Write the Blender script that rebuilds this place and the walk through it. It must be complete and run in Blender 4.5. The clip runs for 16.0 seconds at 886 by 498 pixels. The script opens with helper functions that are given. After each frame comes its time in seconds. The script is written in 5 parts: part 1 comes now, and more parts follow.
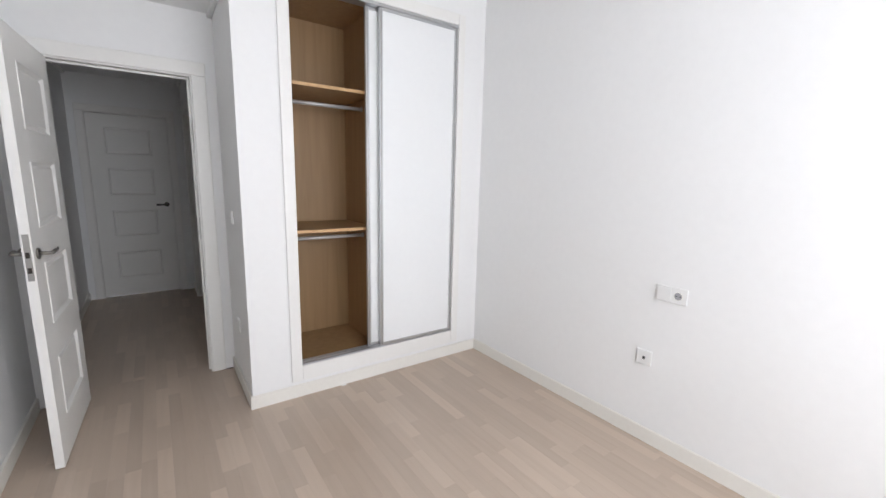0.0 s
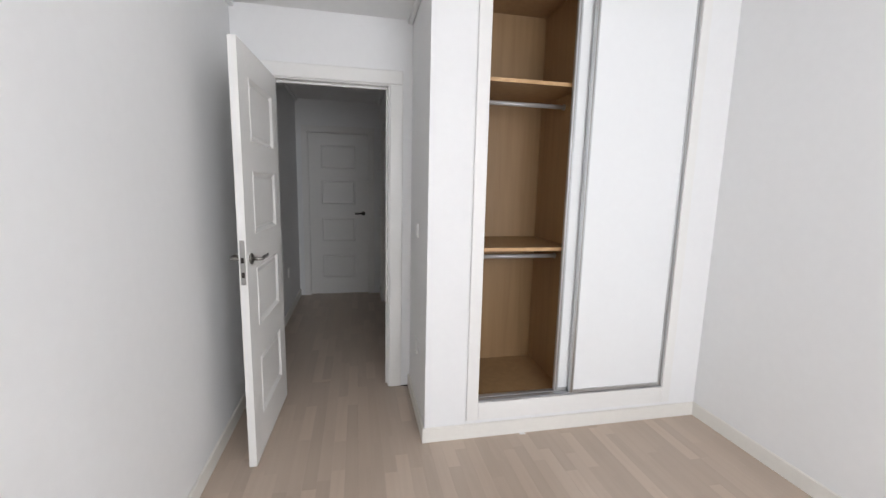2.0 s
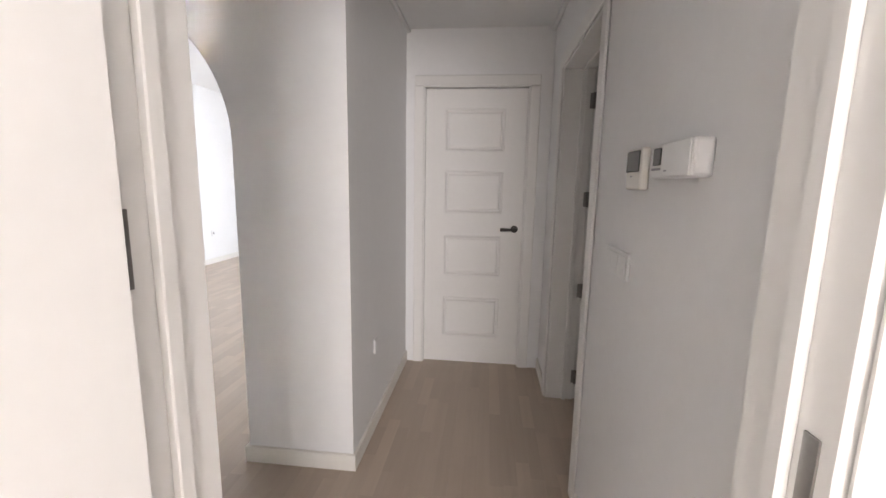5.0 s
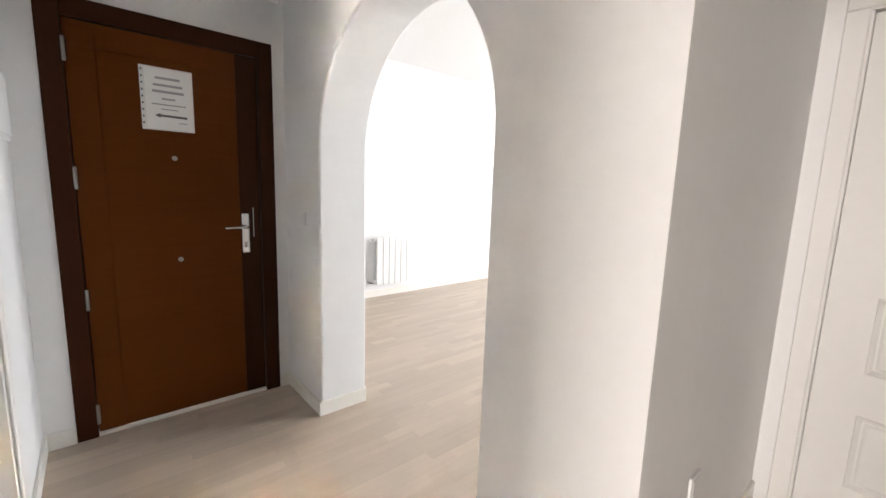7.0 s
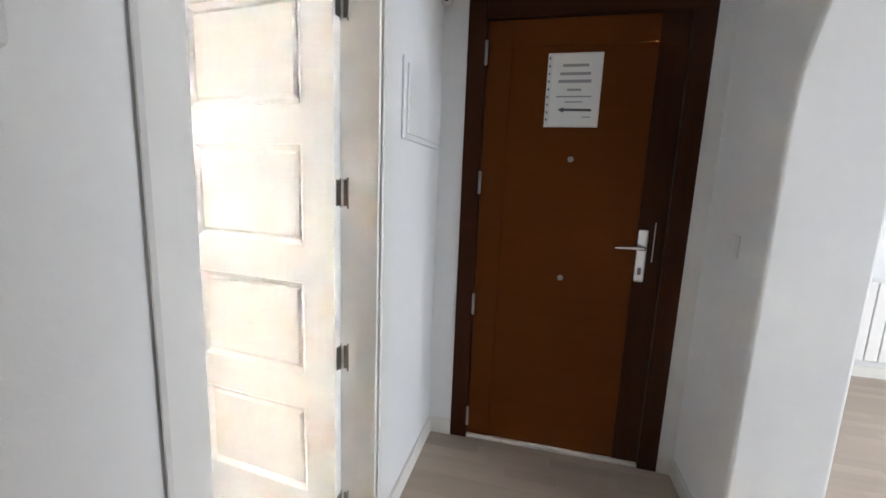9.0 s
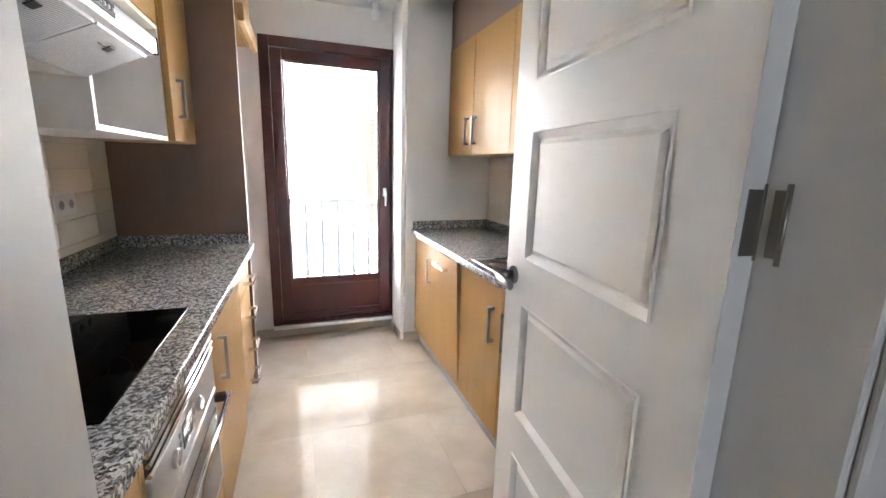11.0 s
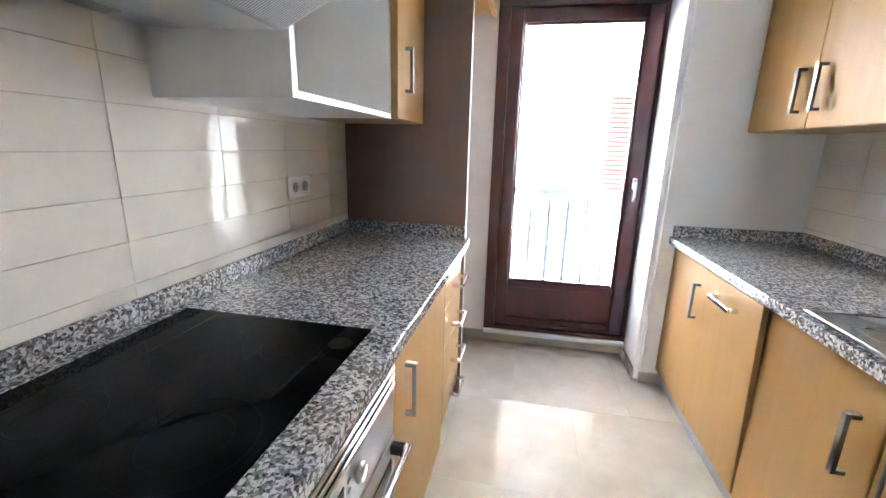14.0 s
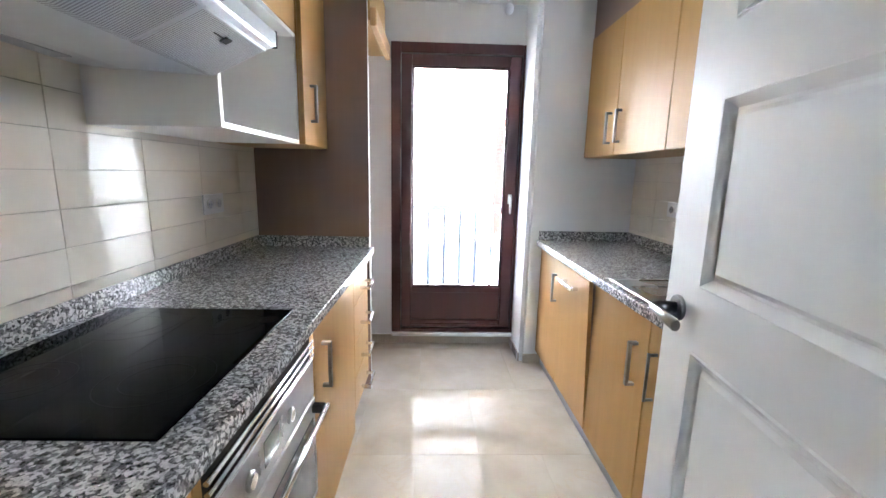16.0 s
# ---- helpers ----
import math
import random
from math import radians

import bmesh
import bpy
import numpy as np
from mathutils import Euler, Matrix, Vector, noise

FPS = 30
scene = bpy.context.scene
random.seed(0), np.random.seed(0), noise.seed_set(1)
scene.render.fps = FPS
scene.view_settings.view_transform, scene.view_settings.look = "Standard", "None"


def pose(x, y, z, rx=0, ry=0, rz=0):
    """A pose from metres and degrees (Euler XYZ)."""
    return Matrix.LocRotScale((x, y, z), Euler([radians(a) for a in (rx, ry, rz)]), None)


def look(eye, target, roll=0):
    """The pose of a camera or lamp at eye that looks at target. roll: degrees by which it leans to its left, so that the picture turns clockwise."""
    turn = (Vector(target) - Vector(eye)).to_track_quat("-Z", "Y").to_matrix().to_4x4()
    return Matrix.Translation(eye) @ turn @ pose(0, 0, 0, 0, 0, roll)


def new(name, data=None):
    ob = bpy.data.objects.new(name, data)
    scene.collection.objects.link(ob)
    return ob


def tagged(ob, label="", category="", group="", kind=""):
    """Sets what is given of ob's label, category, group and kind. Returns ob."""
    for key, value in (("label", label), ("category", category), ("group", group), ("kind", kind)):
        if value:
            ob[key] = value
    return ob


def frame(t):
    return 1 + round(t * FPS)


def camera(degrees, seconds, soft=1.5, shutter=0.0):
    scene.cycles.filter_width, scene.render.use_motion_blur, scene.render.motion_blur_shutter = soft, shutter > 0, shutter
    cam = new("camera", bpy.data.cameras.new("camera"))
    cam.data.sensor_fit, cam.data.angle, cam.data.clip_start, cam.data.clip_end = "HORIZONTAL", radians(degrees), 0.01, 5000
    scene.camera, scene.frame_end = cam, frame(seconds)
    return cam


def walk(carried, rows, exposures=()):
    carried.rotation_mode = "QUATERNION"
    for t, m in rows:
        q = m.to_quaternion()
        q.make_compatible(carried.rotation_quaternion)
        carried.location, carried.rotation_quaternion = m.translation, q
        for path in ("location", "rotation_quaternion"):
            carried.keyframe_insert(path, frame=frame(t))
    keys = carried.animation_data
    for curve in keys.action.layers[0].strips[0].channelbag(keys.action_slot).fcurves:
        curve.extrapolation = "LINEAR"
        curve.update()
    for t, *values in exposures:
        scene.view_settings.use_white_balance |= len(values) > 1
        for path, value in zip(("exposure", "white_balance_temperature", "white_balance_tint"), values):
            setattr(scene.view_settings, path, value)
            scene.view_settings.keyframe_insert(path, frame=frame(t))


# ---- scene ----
cam = camera(94.6, 16.0)
PATH = [
    (0, (0.087, -3.231, 1.433), (1.224, -1.621, 1.092), 1.3),
    (0.5, (0.079, -3.223, 1.451), (1.023, -1.482, 1.171), 1.3),
    (1, (0.094, -3.163, 1.447), (0.87, -1.339, 1.183), 1.3),
    (1.5, (0.113, -2.997, 1.431), (0.72, -1.112, 1.155), 1.3),
    (2, (0.132, -2.745, 1.413), (0.54, -0.81, 1.114), 1.3),
    (2.5, (0.151, -2.413, 1.428), (0.337, -0.447, 1.111), 1.3),
    (3, (0.12, -2.026, 1.409), (0.15, -0.051, 1.096), 0.8),
    (5.3, (-0.013, -0.185, 1.369), (-0.332, 1.765, 1.059), 1.2),
    (5.5, (-0.027, -0.084, 1.37), (-0.455, 1.846, 1.069), 1.3),
    (6, (-0.099, 0.099, 1.341), (-0.861, 1.93, 1.076), 1.6),
    (6.5, (-0.189, 0.288, 1.354), (-1.334, 1.904, 1.076), 1.9),
    (7, (-0.24, 0.422, 1.353), (-1.744, 1.708, 1.06), 1.9),
    (7.5, (-0.289, 0.545, 1.339), (-2.071, 1.401, 1.04), 1.7),
    (8, (-0.459, 0.626, 1.338), (-2.387, 1.061, 1.033), 1.7),
    (8.2, (-0.54, 0.664, 1.345), (-2.498, 0.931, 1.038), 1.8),
    (10.3, (-1.427, 0.599, 1.346), (-2.695, -0.902, 0.976), 1.9),
    (10.5, (-1.469, 0.551, 1.348), (-2.583, -1.067, 0.975), 1.7),
    (11, (-1.59, 0.369, 1.355), (-2.256, -1.474, 0.956), 1.6),
    (11.5, (-1.622, 0.19, 1.35), (-1.817, -1.755, 0.926), 1.5),
    (12, (-1.589, 0.018, 1.335), (-1.407, -1.927, 0.906), 1.4),
    (12.5, (-1.628, -0.083, 1.325), (-1.181, -1.987, 0.905), 1.3),
    (13, (-1.69, -0.098, 1.34), (-1.093, -1.963, 0.931), 1.3),
    (13.5, (-1.692, -0.119, 1.344), (-1.087, -1.978, 0.921), 1.4),
    (14, (-1.592, -0.193, 1.326), (-1.229, -2.1, 0.842), 1.4),
    (14.5, (-1.509, -0.243, 1.319), (-1.473, -2.172, 0.792), 1.4),
    (15, (-1.51, -0.221, 1.323), (-1.699, -2.146, 0.814), 1.3),
    (15.5, (-1.565, -0.086, 1.33), (-1.79, -2.025, 0.897), 1.2),
    (16, (-1.666, 0.143, 1.309), (-1.734, -1.823, 0.948), 1.2),
]
EXPOSURES = [(0, 5.02, 6400, 14), (3.2, 5.08, 6600, 14), (5.3, 6.95, 7200, 20), (6, 7.2, 7450, 20), (7, 7.1, 7450, 18), (8.2, 7.1, 7050, 15), (10.3, 5.8, 6850, 17), (11.4, 5.35, 6500, 17), (12, 5.45, 6250, 16), (13, 5.65, 6100, 15), (15, 5.55, 6050, 15), (16, 5.42, 6000, 14)]
walk(cam, [(t, look(eye, target, roll)) for t, eye, target, roll in PATH], EXPOSURES)

# ---- light ----
world = bpy.data.worlds.new("sky")
scene.world = world
world.use_nodes = True
wn = world.node_tree
sky = wn.nodes.new("ShaderNodeTexSky")
sky.sky_type = "NISHITA"
sky.sun_disc = False
sky.sun_elevation = radians(38)
sky.sun_rotation = radians(150)
wn.nodes["Background"].inputs[1].default_value = 0.15
wn.links.new(sky.outputs[0], wn.nodes["Background"].inputs[0])

sun_data = bpy.data.lights.new("sun", "SUN")
sun_data.energy, sun_data.angle, sun_data.color = 5.0, radians(0.6), (1.0, 0.98, 0.95)
sun = new("sun", sun_data)
sun.matrix_basis = look((-6, 12, 16), (-2.4, -7, 1.0))


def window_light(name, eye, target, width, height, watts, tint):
    """An area lamp set in an unseen window's opening, in place of its sky light."""
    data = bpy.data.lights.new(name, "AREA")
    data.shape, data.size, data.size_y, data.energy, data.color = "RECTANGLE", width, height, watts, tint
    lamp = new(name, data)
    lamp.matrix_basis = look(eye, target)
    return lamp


# added lamps: bedroom, then living room; place and watts set by the rooms' brightness
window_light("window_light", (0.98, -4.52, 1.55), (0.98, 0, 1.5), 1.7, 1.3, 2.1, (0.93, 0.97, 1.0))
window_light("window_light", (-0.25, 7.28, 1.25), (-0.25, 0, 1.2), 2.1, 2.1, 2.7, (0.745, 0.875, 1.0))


# ---- materials ----
def material(name, color, rough=0.5, metal=0.0, vary=0.05, scale=6.0, bump=0.0, bump_scale=120.0, coat=0.0, spec=0.5):
    """A surface with a slow change of tone, a fine one, and a fine relief."""
    m = bpy.data.materials.new(name)
    m.use_nodes = True
    n, l = m.node_tree.nodes, m.node_tree.links
    b = n["Principled BSDF"]
    b.inputs["Roughness"].default_value, b.inputs["Metallic"].default_value = rough, metal
    b.inputs["Coat Weight"].default_value = coat
    b.inputs["Specular IOR Level"].default_value = spec
    co = n.new("ShaderNodeTexCoord")
    big, fine = n.new("ShaderNodeTexNoise"), n.new("ShaderNodeTexNoise")
    big.inputs["Scale"].default_value, fine.inputs["Scale"].default_value = scale * 0.25, scale * 8
    big.inputs["Detail"].default_value = fine.inputs["Detail"].default_value = 4
    l.new(co.outputs["Object"], big.inputs[0]), l.new(co.outputs["Object"], fine.inputs[0])
    add = n.new("ShaderNodeMath")
    add.operation = "ADD"
    l.new(big.outputs[0], add.inputs[0]), l.new(fine.outputs[0], add.inputs[1])
    span = n.new("ShaderNodeMapRange")
    span.inputs[1].default_value, span.inputs[2].default_value = 0.7, 1.3
    span.inputs[3].default_value, span.inputs[4].default_value = 1 - vary, 1 + vary
    l.new(add.outputs[0], span.inputs[0])
    mul = n.new("ShaderNodeMix")
    mul.data_type, mul.blend_type = "RGBA", "MULTIPLY"
    mul.inputs[0].default_value = 1.0
    mul.inputs[6].default_value = (*color, 1)
    l.new(span.outputs[0], mul.inputs[7])
    l.new(mul.outputs[2], b.inputs["Base Color"])
    rr = n.new("ShaderNodeMapRange")
    rr.inputs[1].default_value, rr.inputs[2].default_value = 0.3, 0.7
    rr.inputs[3].default_value, rr.inputs[4].default_value = max(0.0, rough * 0.85), min(1.0, rough * 1.15)
    l.new(big.outputs[0], rr.inputs[0]), l.new(rr.outputs[0], b.inputs["Roughness"])
    if bump:
        rel, bp = n.new("ShaderNodeTexNoise"), n.new("ShaderNodeBump")
        rel.inputs["Scale"].default_value = bump_scale
        rel.inputs["Detail"].default_value = 3
        bp.inputs["Strength"].default_value, bp.inputs["Distance"].default_value = bump, 0.002
        l.new(co.outputs["Object"], rel.inputs[0]), l.new(rel.outputs[0], bp.inputs["Height"]), l.new(bp.outputs[0], b.inputs["Normal"])
    return m


def ramp_of(n, stops):
    r = n.new("ShaderNodeValToRGB")
    while len(r.color_ramp.elements) < len(stops):
        r.color_ramp.elements.new(0.5)
    for e, (p, c) in zip(r.color_ramp.elements, stops):
        e.position, e.color = p, (*c, 1)
    return r


def wood(name, dark, light, rough=0.35, grain=(60, 60, 2.2), spread=0.0, coat=0.0, dense=1.0, spec=0.5, rare=1.0):
    """Wood with its grain along the axis that is stretched, and a tone of its own for each piece. rare: above 1, light pieces are few."""
    m = bpy.data.materials.new(name)
    m.use_nodes = True
    n, l = m.node_tree.nodes, m.node_tree.links
    b = n["Principled BSDF"]
    b.inputs["Coat Weight"].default_value = coat
    b.inputs["Specular IOR Level"].default_value = spec
    co, mp, info, geo = n.new("ShaderNodeTexCoord"), n.new("ShaderNodeMapping"), n.new("ShaderNodeObjectInfo"), n.new("ShaderNodeNewGeometry")
    mp.inputs["Scale"].default_value = grain
    tone = n.new("ShaderNodeMath")
    tone.operation = "ADD"
    l.new(info.outputs["Random"], tone.inputs[0]), l.new(geo.outputs["Random Per Island"], tone.inputs[1])
    frac = n.new("ShaderNodeMath")
    frac.operation = "FRACT"
    l.new(tone.outputs[0], frac.inputs[0])
    off = n.new("ShaderNodeVectorMath")
    off.operation = "SCALE"
    off.inputs[0].default_value, off.inputs[3].default_value = (3.1, 7.7, 5.3), 1.0
    l.new(frac.outputs[0], off.inputs[3]), l.new(off.outputs[0], mp.inputs["Location"])
    l.new(co.outputs["Object"], mp.inputs[0])
    fibre, cloud = n.new("ShaderNodeTexNoise"), n.new("ShaderNodeTexNoise")
    fibre.inputs["Scale"].default_value, fibre.inputs["Detail"].default_value, fibre.inputs["Distortion"].default_value = dense, 6, 0.4
    cloud.inputs["Scale"].default_value, cloud.inputs["Detail"].default_value = dense * 0.12, 3
    l.new(mp.outputs[0], fibre.inputs[0]), l.new(mp.outputs[0], cloud.inputs[0])
    mix = n.new("ShaderNodeMath")
    mix.operation = "MULTIPLY_ADD"
    mix.inputs[1].default_value = 0.6
    l.new(fibre.outputs[0], mix.inputs[0])
    half = n.new("ShaderNodeMath")
    half.operation = "MULTIPLY"
    half.inputs[1].default_value = 0.4
    l.new(cloud.outputs[0], half.inputs[0]), l.new(half.outputs[0], mix.inputs[2])
    r = ramp_of(n, [(0.35, dark), (0.65, light)])
    l.new(mix.outputs[0], r.inputs[0])
    hsv = n.new("ShaderNodeHueSaturation")
    val = n.new("ShaderNodeMapRange")
    val.inputs[3].default_value, val.inputs[4].default_value = 1 - spread, 1 + spread
    few = n.new("ShaderNodeMath")
    few.operation = "POWER"
    few.inputs[1].default_value = rare
    l.new(frac.outputs[0], few.inputs[0])
    l.new(few.outputs[0], val.inputs[0]), l.new(val.outputs[0], hsv.inputs["Value"]), l.new(r.outputs[0], hsv.inputs["Color"])
    l.new(hsv.outputs[0], b.inputs["Base Color"])
    rr = n.new("ShaderNodeMapRange")
    rr.inputs[3].default_value, rr.inputs[4].default_value = rough * 0.85, rough * 1.2
    l.new(cloud.outputs[0], rr.inputs[0]), l.new(rr.outputs[0], b.inputs["Roughness"])
    bp = n.new("ShaderNodeBump")
    bp.inputs["Strength"].default_value, bp.inputs["Distance"].default_value = 0.12, 0.001
    l.new(fibre.outputs[0], bp.inputs["Height"]), l.new(bp.outputs[0], b.inputs["Normal"])
    return m


def granite_material():
    m = bpy.data.materials.new("granite")
    m.use_nodes = True
    n, l = m.node_tree.nodes, m.node_tree.links
    b = n["Principled BSDF"]
    co = n.new("ShaderNodeTexCoord")
    wob = n.new("ShaderNodeTexNoise")
    wob.inputs["Scale"].default_value, wob.inputs["Detail"].default_value = 90, 2
    mixv = n.new("ShaderNodeVectorMath")
    mixv.operation = "MULTIPLY_ADD"
    mixv.inputs[1].default_value = (0.012, 0.012, 0.012)
    l.new(co.outputs["Object"], wob.inputs[0]), l.new(wob.outputs[1], mixv.inputs[0]), l.new(co.outputs["Object"], mixv.inputs[2])
    v1, v2 = n.new("ShaderNodeTexVoronoi"), n.new("ShaderNodeTexVoronoi")
    v1.inputs["Scale"].default_value, v2.inputs["Scale"].default_value = 158, 290
    l.new(mixv.outputs[0], v1.inputs[0]), l.new(mixv.outputs[0], v2.inputs[0])
    s1, s2 = n.new("ShaderNodeSeparateColor"), n.new("ShaderNodeSeparateColor")
    l.new(v1.outputs["Color"], s1.inputs[0]), l.new(v2.outputs["Color"], s2.inputs[0])
    r1 = ramp_of(n, [(0.0, (0.015, 0.015, 0.017)), (0.24, (0.03, 0.03, 0.034)), (0.34, (0.13, 0.13, 0.135)), (0.58, (0.25, 0.248, 0.245)), (0.64, (0.55, 0.54, 0.52)), (1.0, (0.74, 0.73, 0.71))])
    r2 = ramp_of(n, [(0.0, (0.02, 0.02, 0.022)), (0.22, (0.05, 0.05, 0.055)), (0.28, (0.25, 0.25, 0.25)), (0.75, (0.42, 0.41, 0.4)), (1.0, (0.7, 0.69, 0.66))])
    l.new(s1.outputs[0], r1.inputs[0]), l.new(s2.outputs[1], r2.inputs[0])
    mix = n.new("ShaderNodeMix")
    mix.data_type = "RGBA"
    mix.inputs[0].default_value = 0.3
    l.new(r1.outputs[0], mix.inputs[6]), l.new(r2.outputs[0], mix.inputs[7])
    l.new(mix.outputs[2], b.inputs["Base Color"])
    b.inputs["Roughness"].default_value = 0.22
    return m


def marble_material():
    m = bpy.data.materials.new("marble")
    m.use_nodes = True
    n, l = m.node_tree.nodes, m.node_tree.links
    b = n["Principled BSDF"]
    co, info, geo = n.new("ShaderNodeTexCoord"), n.new("ShaderNodeObjectInfo"), n.new("ShaderNodeNewGeometry")
    tone = n.new("ShaderNodeMath")
    tone.operation = "ADD"
    l.new(info.outputs["Random"], tone.inputs[0]), l.new(geo.outputs["Random Per Island"], tone.inputs[1])
    off = n.new("ShaderNodeVectorMath")
    off.operation = "SCALE"
    off.inputs[0].default_value = (31.0, 17.0, 9.0)
    l.new(tone.outputs[0], off.inputs[3])
    add = n.new("ShaderNodeVectorMath")
    l.new(co.outputs["Object"], add.inputs[0]), l.new(off.outputs[0], add.inputs[1])
    cloud, vein = n.new("ShaderNodeTexNoise"), n.new("ShaderNodeTexNoise")
    cloud.inputs["Scale"].default_value, cloud.inputs["Detail"].default_value = 3.5, 6
    vein.inputs["Scale"].default_value, vein.inputs["Detail"].default_value, vein.inputs["Distortion"].default_value = 2.2, 8, 1.6
    l.new(add.outputs[0], cloud.inputs[0]), l.new(add.outputs[0], vein.inputs[0])
    r = ramp_of(n, [(0.3, (0.43, 0.365, 0.285)), (0.7, (0.56, 0.505, 0.42))])
    l.new(cloud.outputs[0], r.inputs[0])
    rv = ramp_of(n, [(0.485, (0, 0, 0)), (0.5, (1, 1, 1)), (0.515, (0, 0, 0))])
    l.new(vein.outputs[0], rv.inputs[0])
    mix = n.new("ShaderNodeMix")
    mix.data_type = "RGBA"
    mix.inputs[7].default_value = (0.5, 0.4, 0.28, 1)
    sc = n.new("ShaderNodeMath")
    sc.operation = "MULTIPLY"
    sc.inputs[1].default_value = 0.35
    l.new(rv.outputs[0], sc.inputs[0]), l.new(sc.outputs[0], mix.inputs[0]), l.new(r.outputs[0], mix.inputs[6])
    l.new(mix.outputs[2], b.inputs["Base Color"])
    rr = n.new("ShaderNodeMapRange")
    rr.inputs[3].default_value, rr.inputs[4].default_value = 0.035, 0.075
    b.inputs["Specular IOR Level"].default_value = 0.036
    l.new(cloud.outputs[0], rr.inputs[0]), l.new(rr.outputs[0], b.inputs["Roughness"])
    return m


def filter_material():
    """Woven metal mesh: fine bright and dark threads."""
    m = bpy.data.materials.new("filter_mesh")
    m.use_nodes = True
    n, l = m.node_tree.nodes, m.node_tree.links
    b = n["Principled BSDF"]
    co, w = n.new("ShaderNodeTexCoord"), n.new("ShaderNodeTexWave")
    w.wave_type, w.bands_direction = "BANDS", "Y"
    w.inputs["Scale"].default_value = 46
    l.new(co.outputs["Object"], w.inputs[0])
    r = ramp_of(n, [(0.3, (0.34, 0.345, 0.35)), (0.6, (0.62, 0.63, 0.64))])
    l.new(w.outputs[0], r.inputs[0]), l.new(r.outputs[0], b.inputs["Base Color"])
    b.inputs["Metallic"].default_value, b.inputs["Roughness"].default_value = 0.75, 0.42
    return m


def glass_material():
    m = bpy.data.materials.new("glass")
    m.use_nodes = True
    b = m.node_tree.nodes["Principled BSDF"]
    b.inputs["Transmission Weight"].default_value, b.inputs["Roughness"].default_value, b.inputs["IOR"].default_value = 1.0, 0.0, 1.45
    b.inputs["Base Color"].default_value = (0.97, 0.99, 0.98, 1)
    return m


PAINT = material("wall_paint", (0.83, 0.83, 0.825), 0.75, vary=0.012, scale=3, bump=0.10, bump_scale=160)
CEIL = material("ceiling_paint", (0.83, 0.83, 0.825), 0.85, vary=0.012, scale=3, bump=0.08)
LACQUER = material("white_lacquer", (0.82, 0.81, 0.785), 0.36, vary=0.012, scale=4, spec=0.25)
SKIRT = material("skirting_paint", (0.80, 0.78, 0.73), 0.38, vary=0.02, scale=5)
PANEL = material("white_board", (0.83, 0.84, 0.84), 0.4, vary=0.01, scale=3)
PLASTIC = material("white_plastic", (0.80, 0.80, 0.79), 0.3, vary=0.01)
CREAM = material("cream_plastic", (0.74, 0.72, 0.66), 0.35, vary=0.015)
BLACK = material("black_plastic", (0.015, 0.015, 0.016), 0.35, vary=0.05)
SCREEN = material("display_glass", (0.03, 0.034, 0.03), 0.12, vary=0.05)
ALU = material("aluminium", (0.58, 0.59, 0.60), 0.38, metal=0.9, vary=0.03, scale=10)
BRONZE = material("brown_grey_metal", (0.29, 0.275, 0.255), 0.36, metal=0.9, vary=0.05, scale=14)
STEEL = material("brushed_steel", (0.38, 0.37, 0.355), 0.34, metal=1.0, vary=0.05, scale=14)
CHROME = material("polished_steel", (0.72, 0.72, 0.72), 0.16, metal=1.0, vary=0.02)
SATIN = material("satin_dark_steel", (0.34, 0.33, 0.315), 0.28, metal=1.0, vary=0.04)
DARKIRON = material("dark_bronze", (0.085, 0.078, 0.07), 0.38, metal=1.0, vary=0.05)
RAILGREY = material("grey_enamel", (0.56, 0.56, 0.555), 0.4, metal=0.35, vary=0.03)
PEWTER = material("pewter", (0.30, 0.285, 0.265), 0.34, metal=1.0, vary=0.05)
HOODGREY = material("grey_metal_paint", (0.60, 0.61, 0.62), 0.35, metal=0.35, vary=0.02)
SINKSTEEL = material("sink_steel", (0.50, 0.50, 0.49), 0.28, metal=1.0, vary=0.05, scale=18)
PLINTH = material("grey_plinth", (0.42, 0.43, 0.46), 0.4, metal=0.4, vary=0.03)
HOB = material("black_glass", (0.005, 0.005, 0.006), 0.04, vary=0.05, spec=0.045)
RING = material("cooking_zone_print", (0.011, 0.011, 0.012), 0.2, vary=0.05, spec=0.1)
OVENGLASS = material("oven_glass", (0.012, 0.012, 0.013), 0.05, vary=0.05)
TILE = material("cream_wall_tile", (0.78, 0.735, 0.645), 0.045, vary=0.02, scale=2.5, bump=0.02, bump_scale=9, spec=0.075)
GROUT = material("grout", (0.60, 0.565, 0.50), 0.85, vary=0.05, scale=20)
FGROUT = material("floor_grout", (0.44, 0.39, 0.31), 0.8, vary=0.05, scale=20)
STONE = material("stone_skirting", (0.48, 0.42, 0.34), 0.3, vary=0.08, scale=8)
PAPER = material("paper", (0.84, 0.84, 0.83), 0.55, vary=0.01)
SLEEVE = material("clear_sleeve", (0.78, 0.78, 0.77), 0.2, vary=0.02)
INK = material("ink", (0.10, 0.10, 0.11), 0.7, vary=0.05)
GREYINK = material("grey_ink", (0.36, 0.36, 0.38), 0.7, vary=0.05)
RAIL = material("railing_paint", (0.26, 0.31, 0.36), 0.6, vary=0.03, spec=0.2)
RENDER = material("facade_render", (0.82, 0.82, 0.81), 0.9, vary=0.03, scale=2, bump=0.2)
SHUTTER = material("shutter_paint", (0.028, 0.0165, 0.014), 0.8, vary=0.06, spec=0.05)
ASPHALT = material("asphalt", (0.05, 0.05, 0.05), 0.9, vary=0.15, scale=12)
DARKGAP = material("dark_gap", (0.03, 0.025, 0.02), 0.8, vary=0.05)
GRANITE = granite_material()
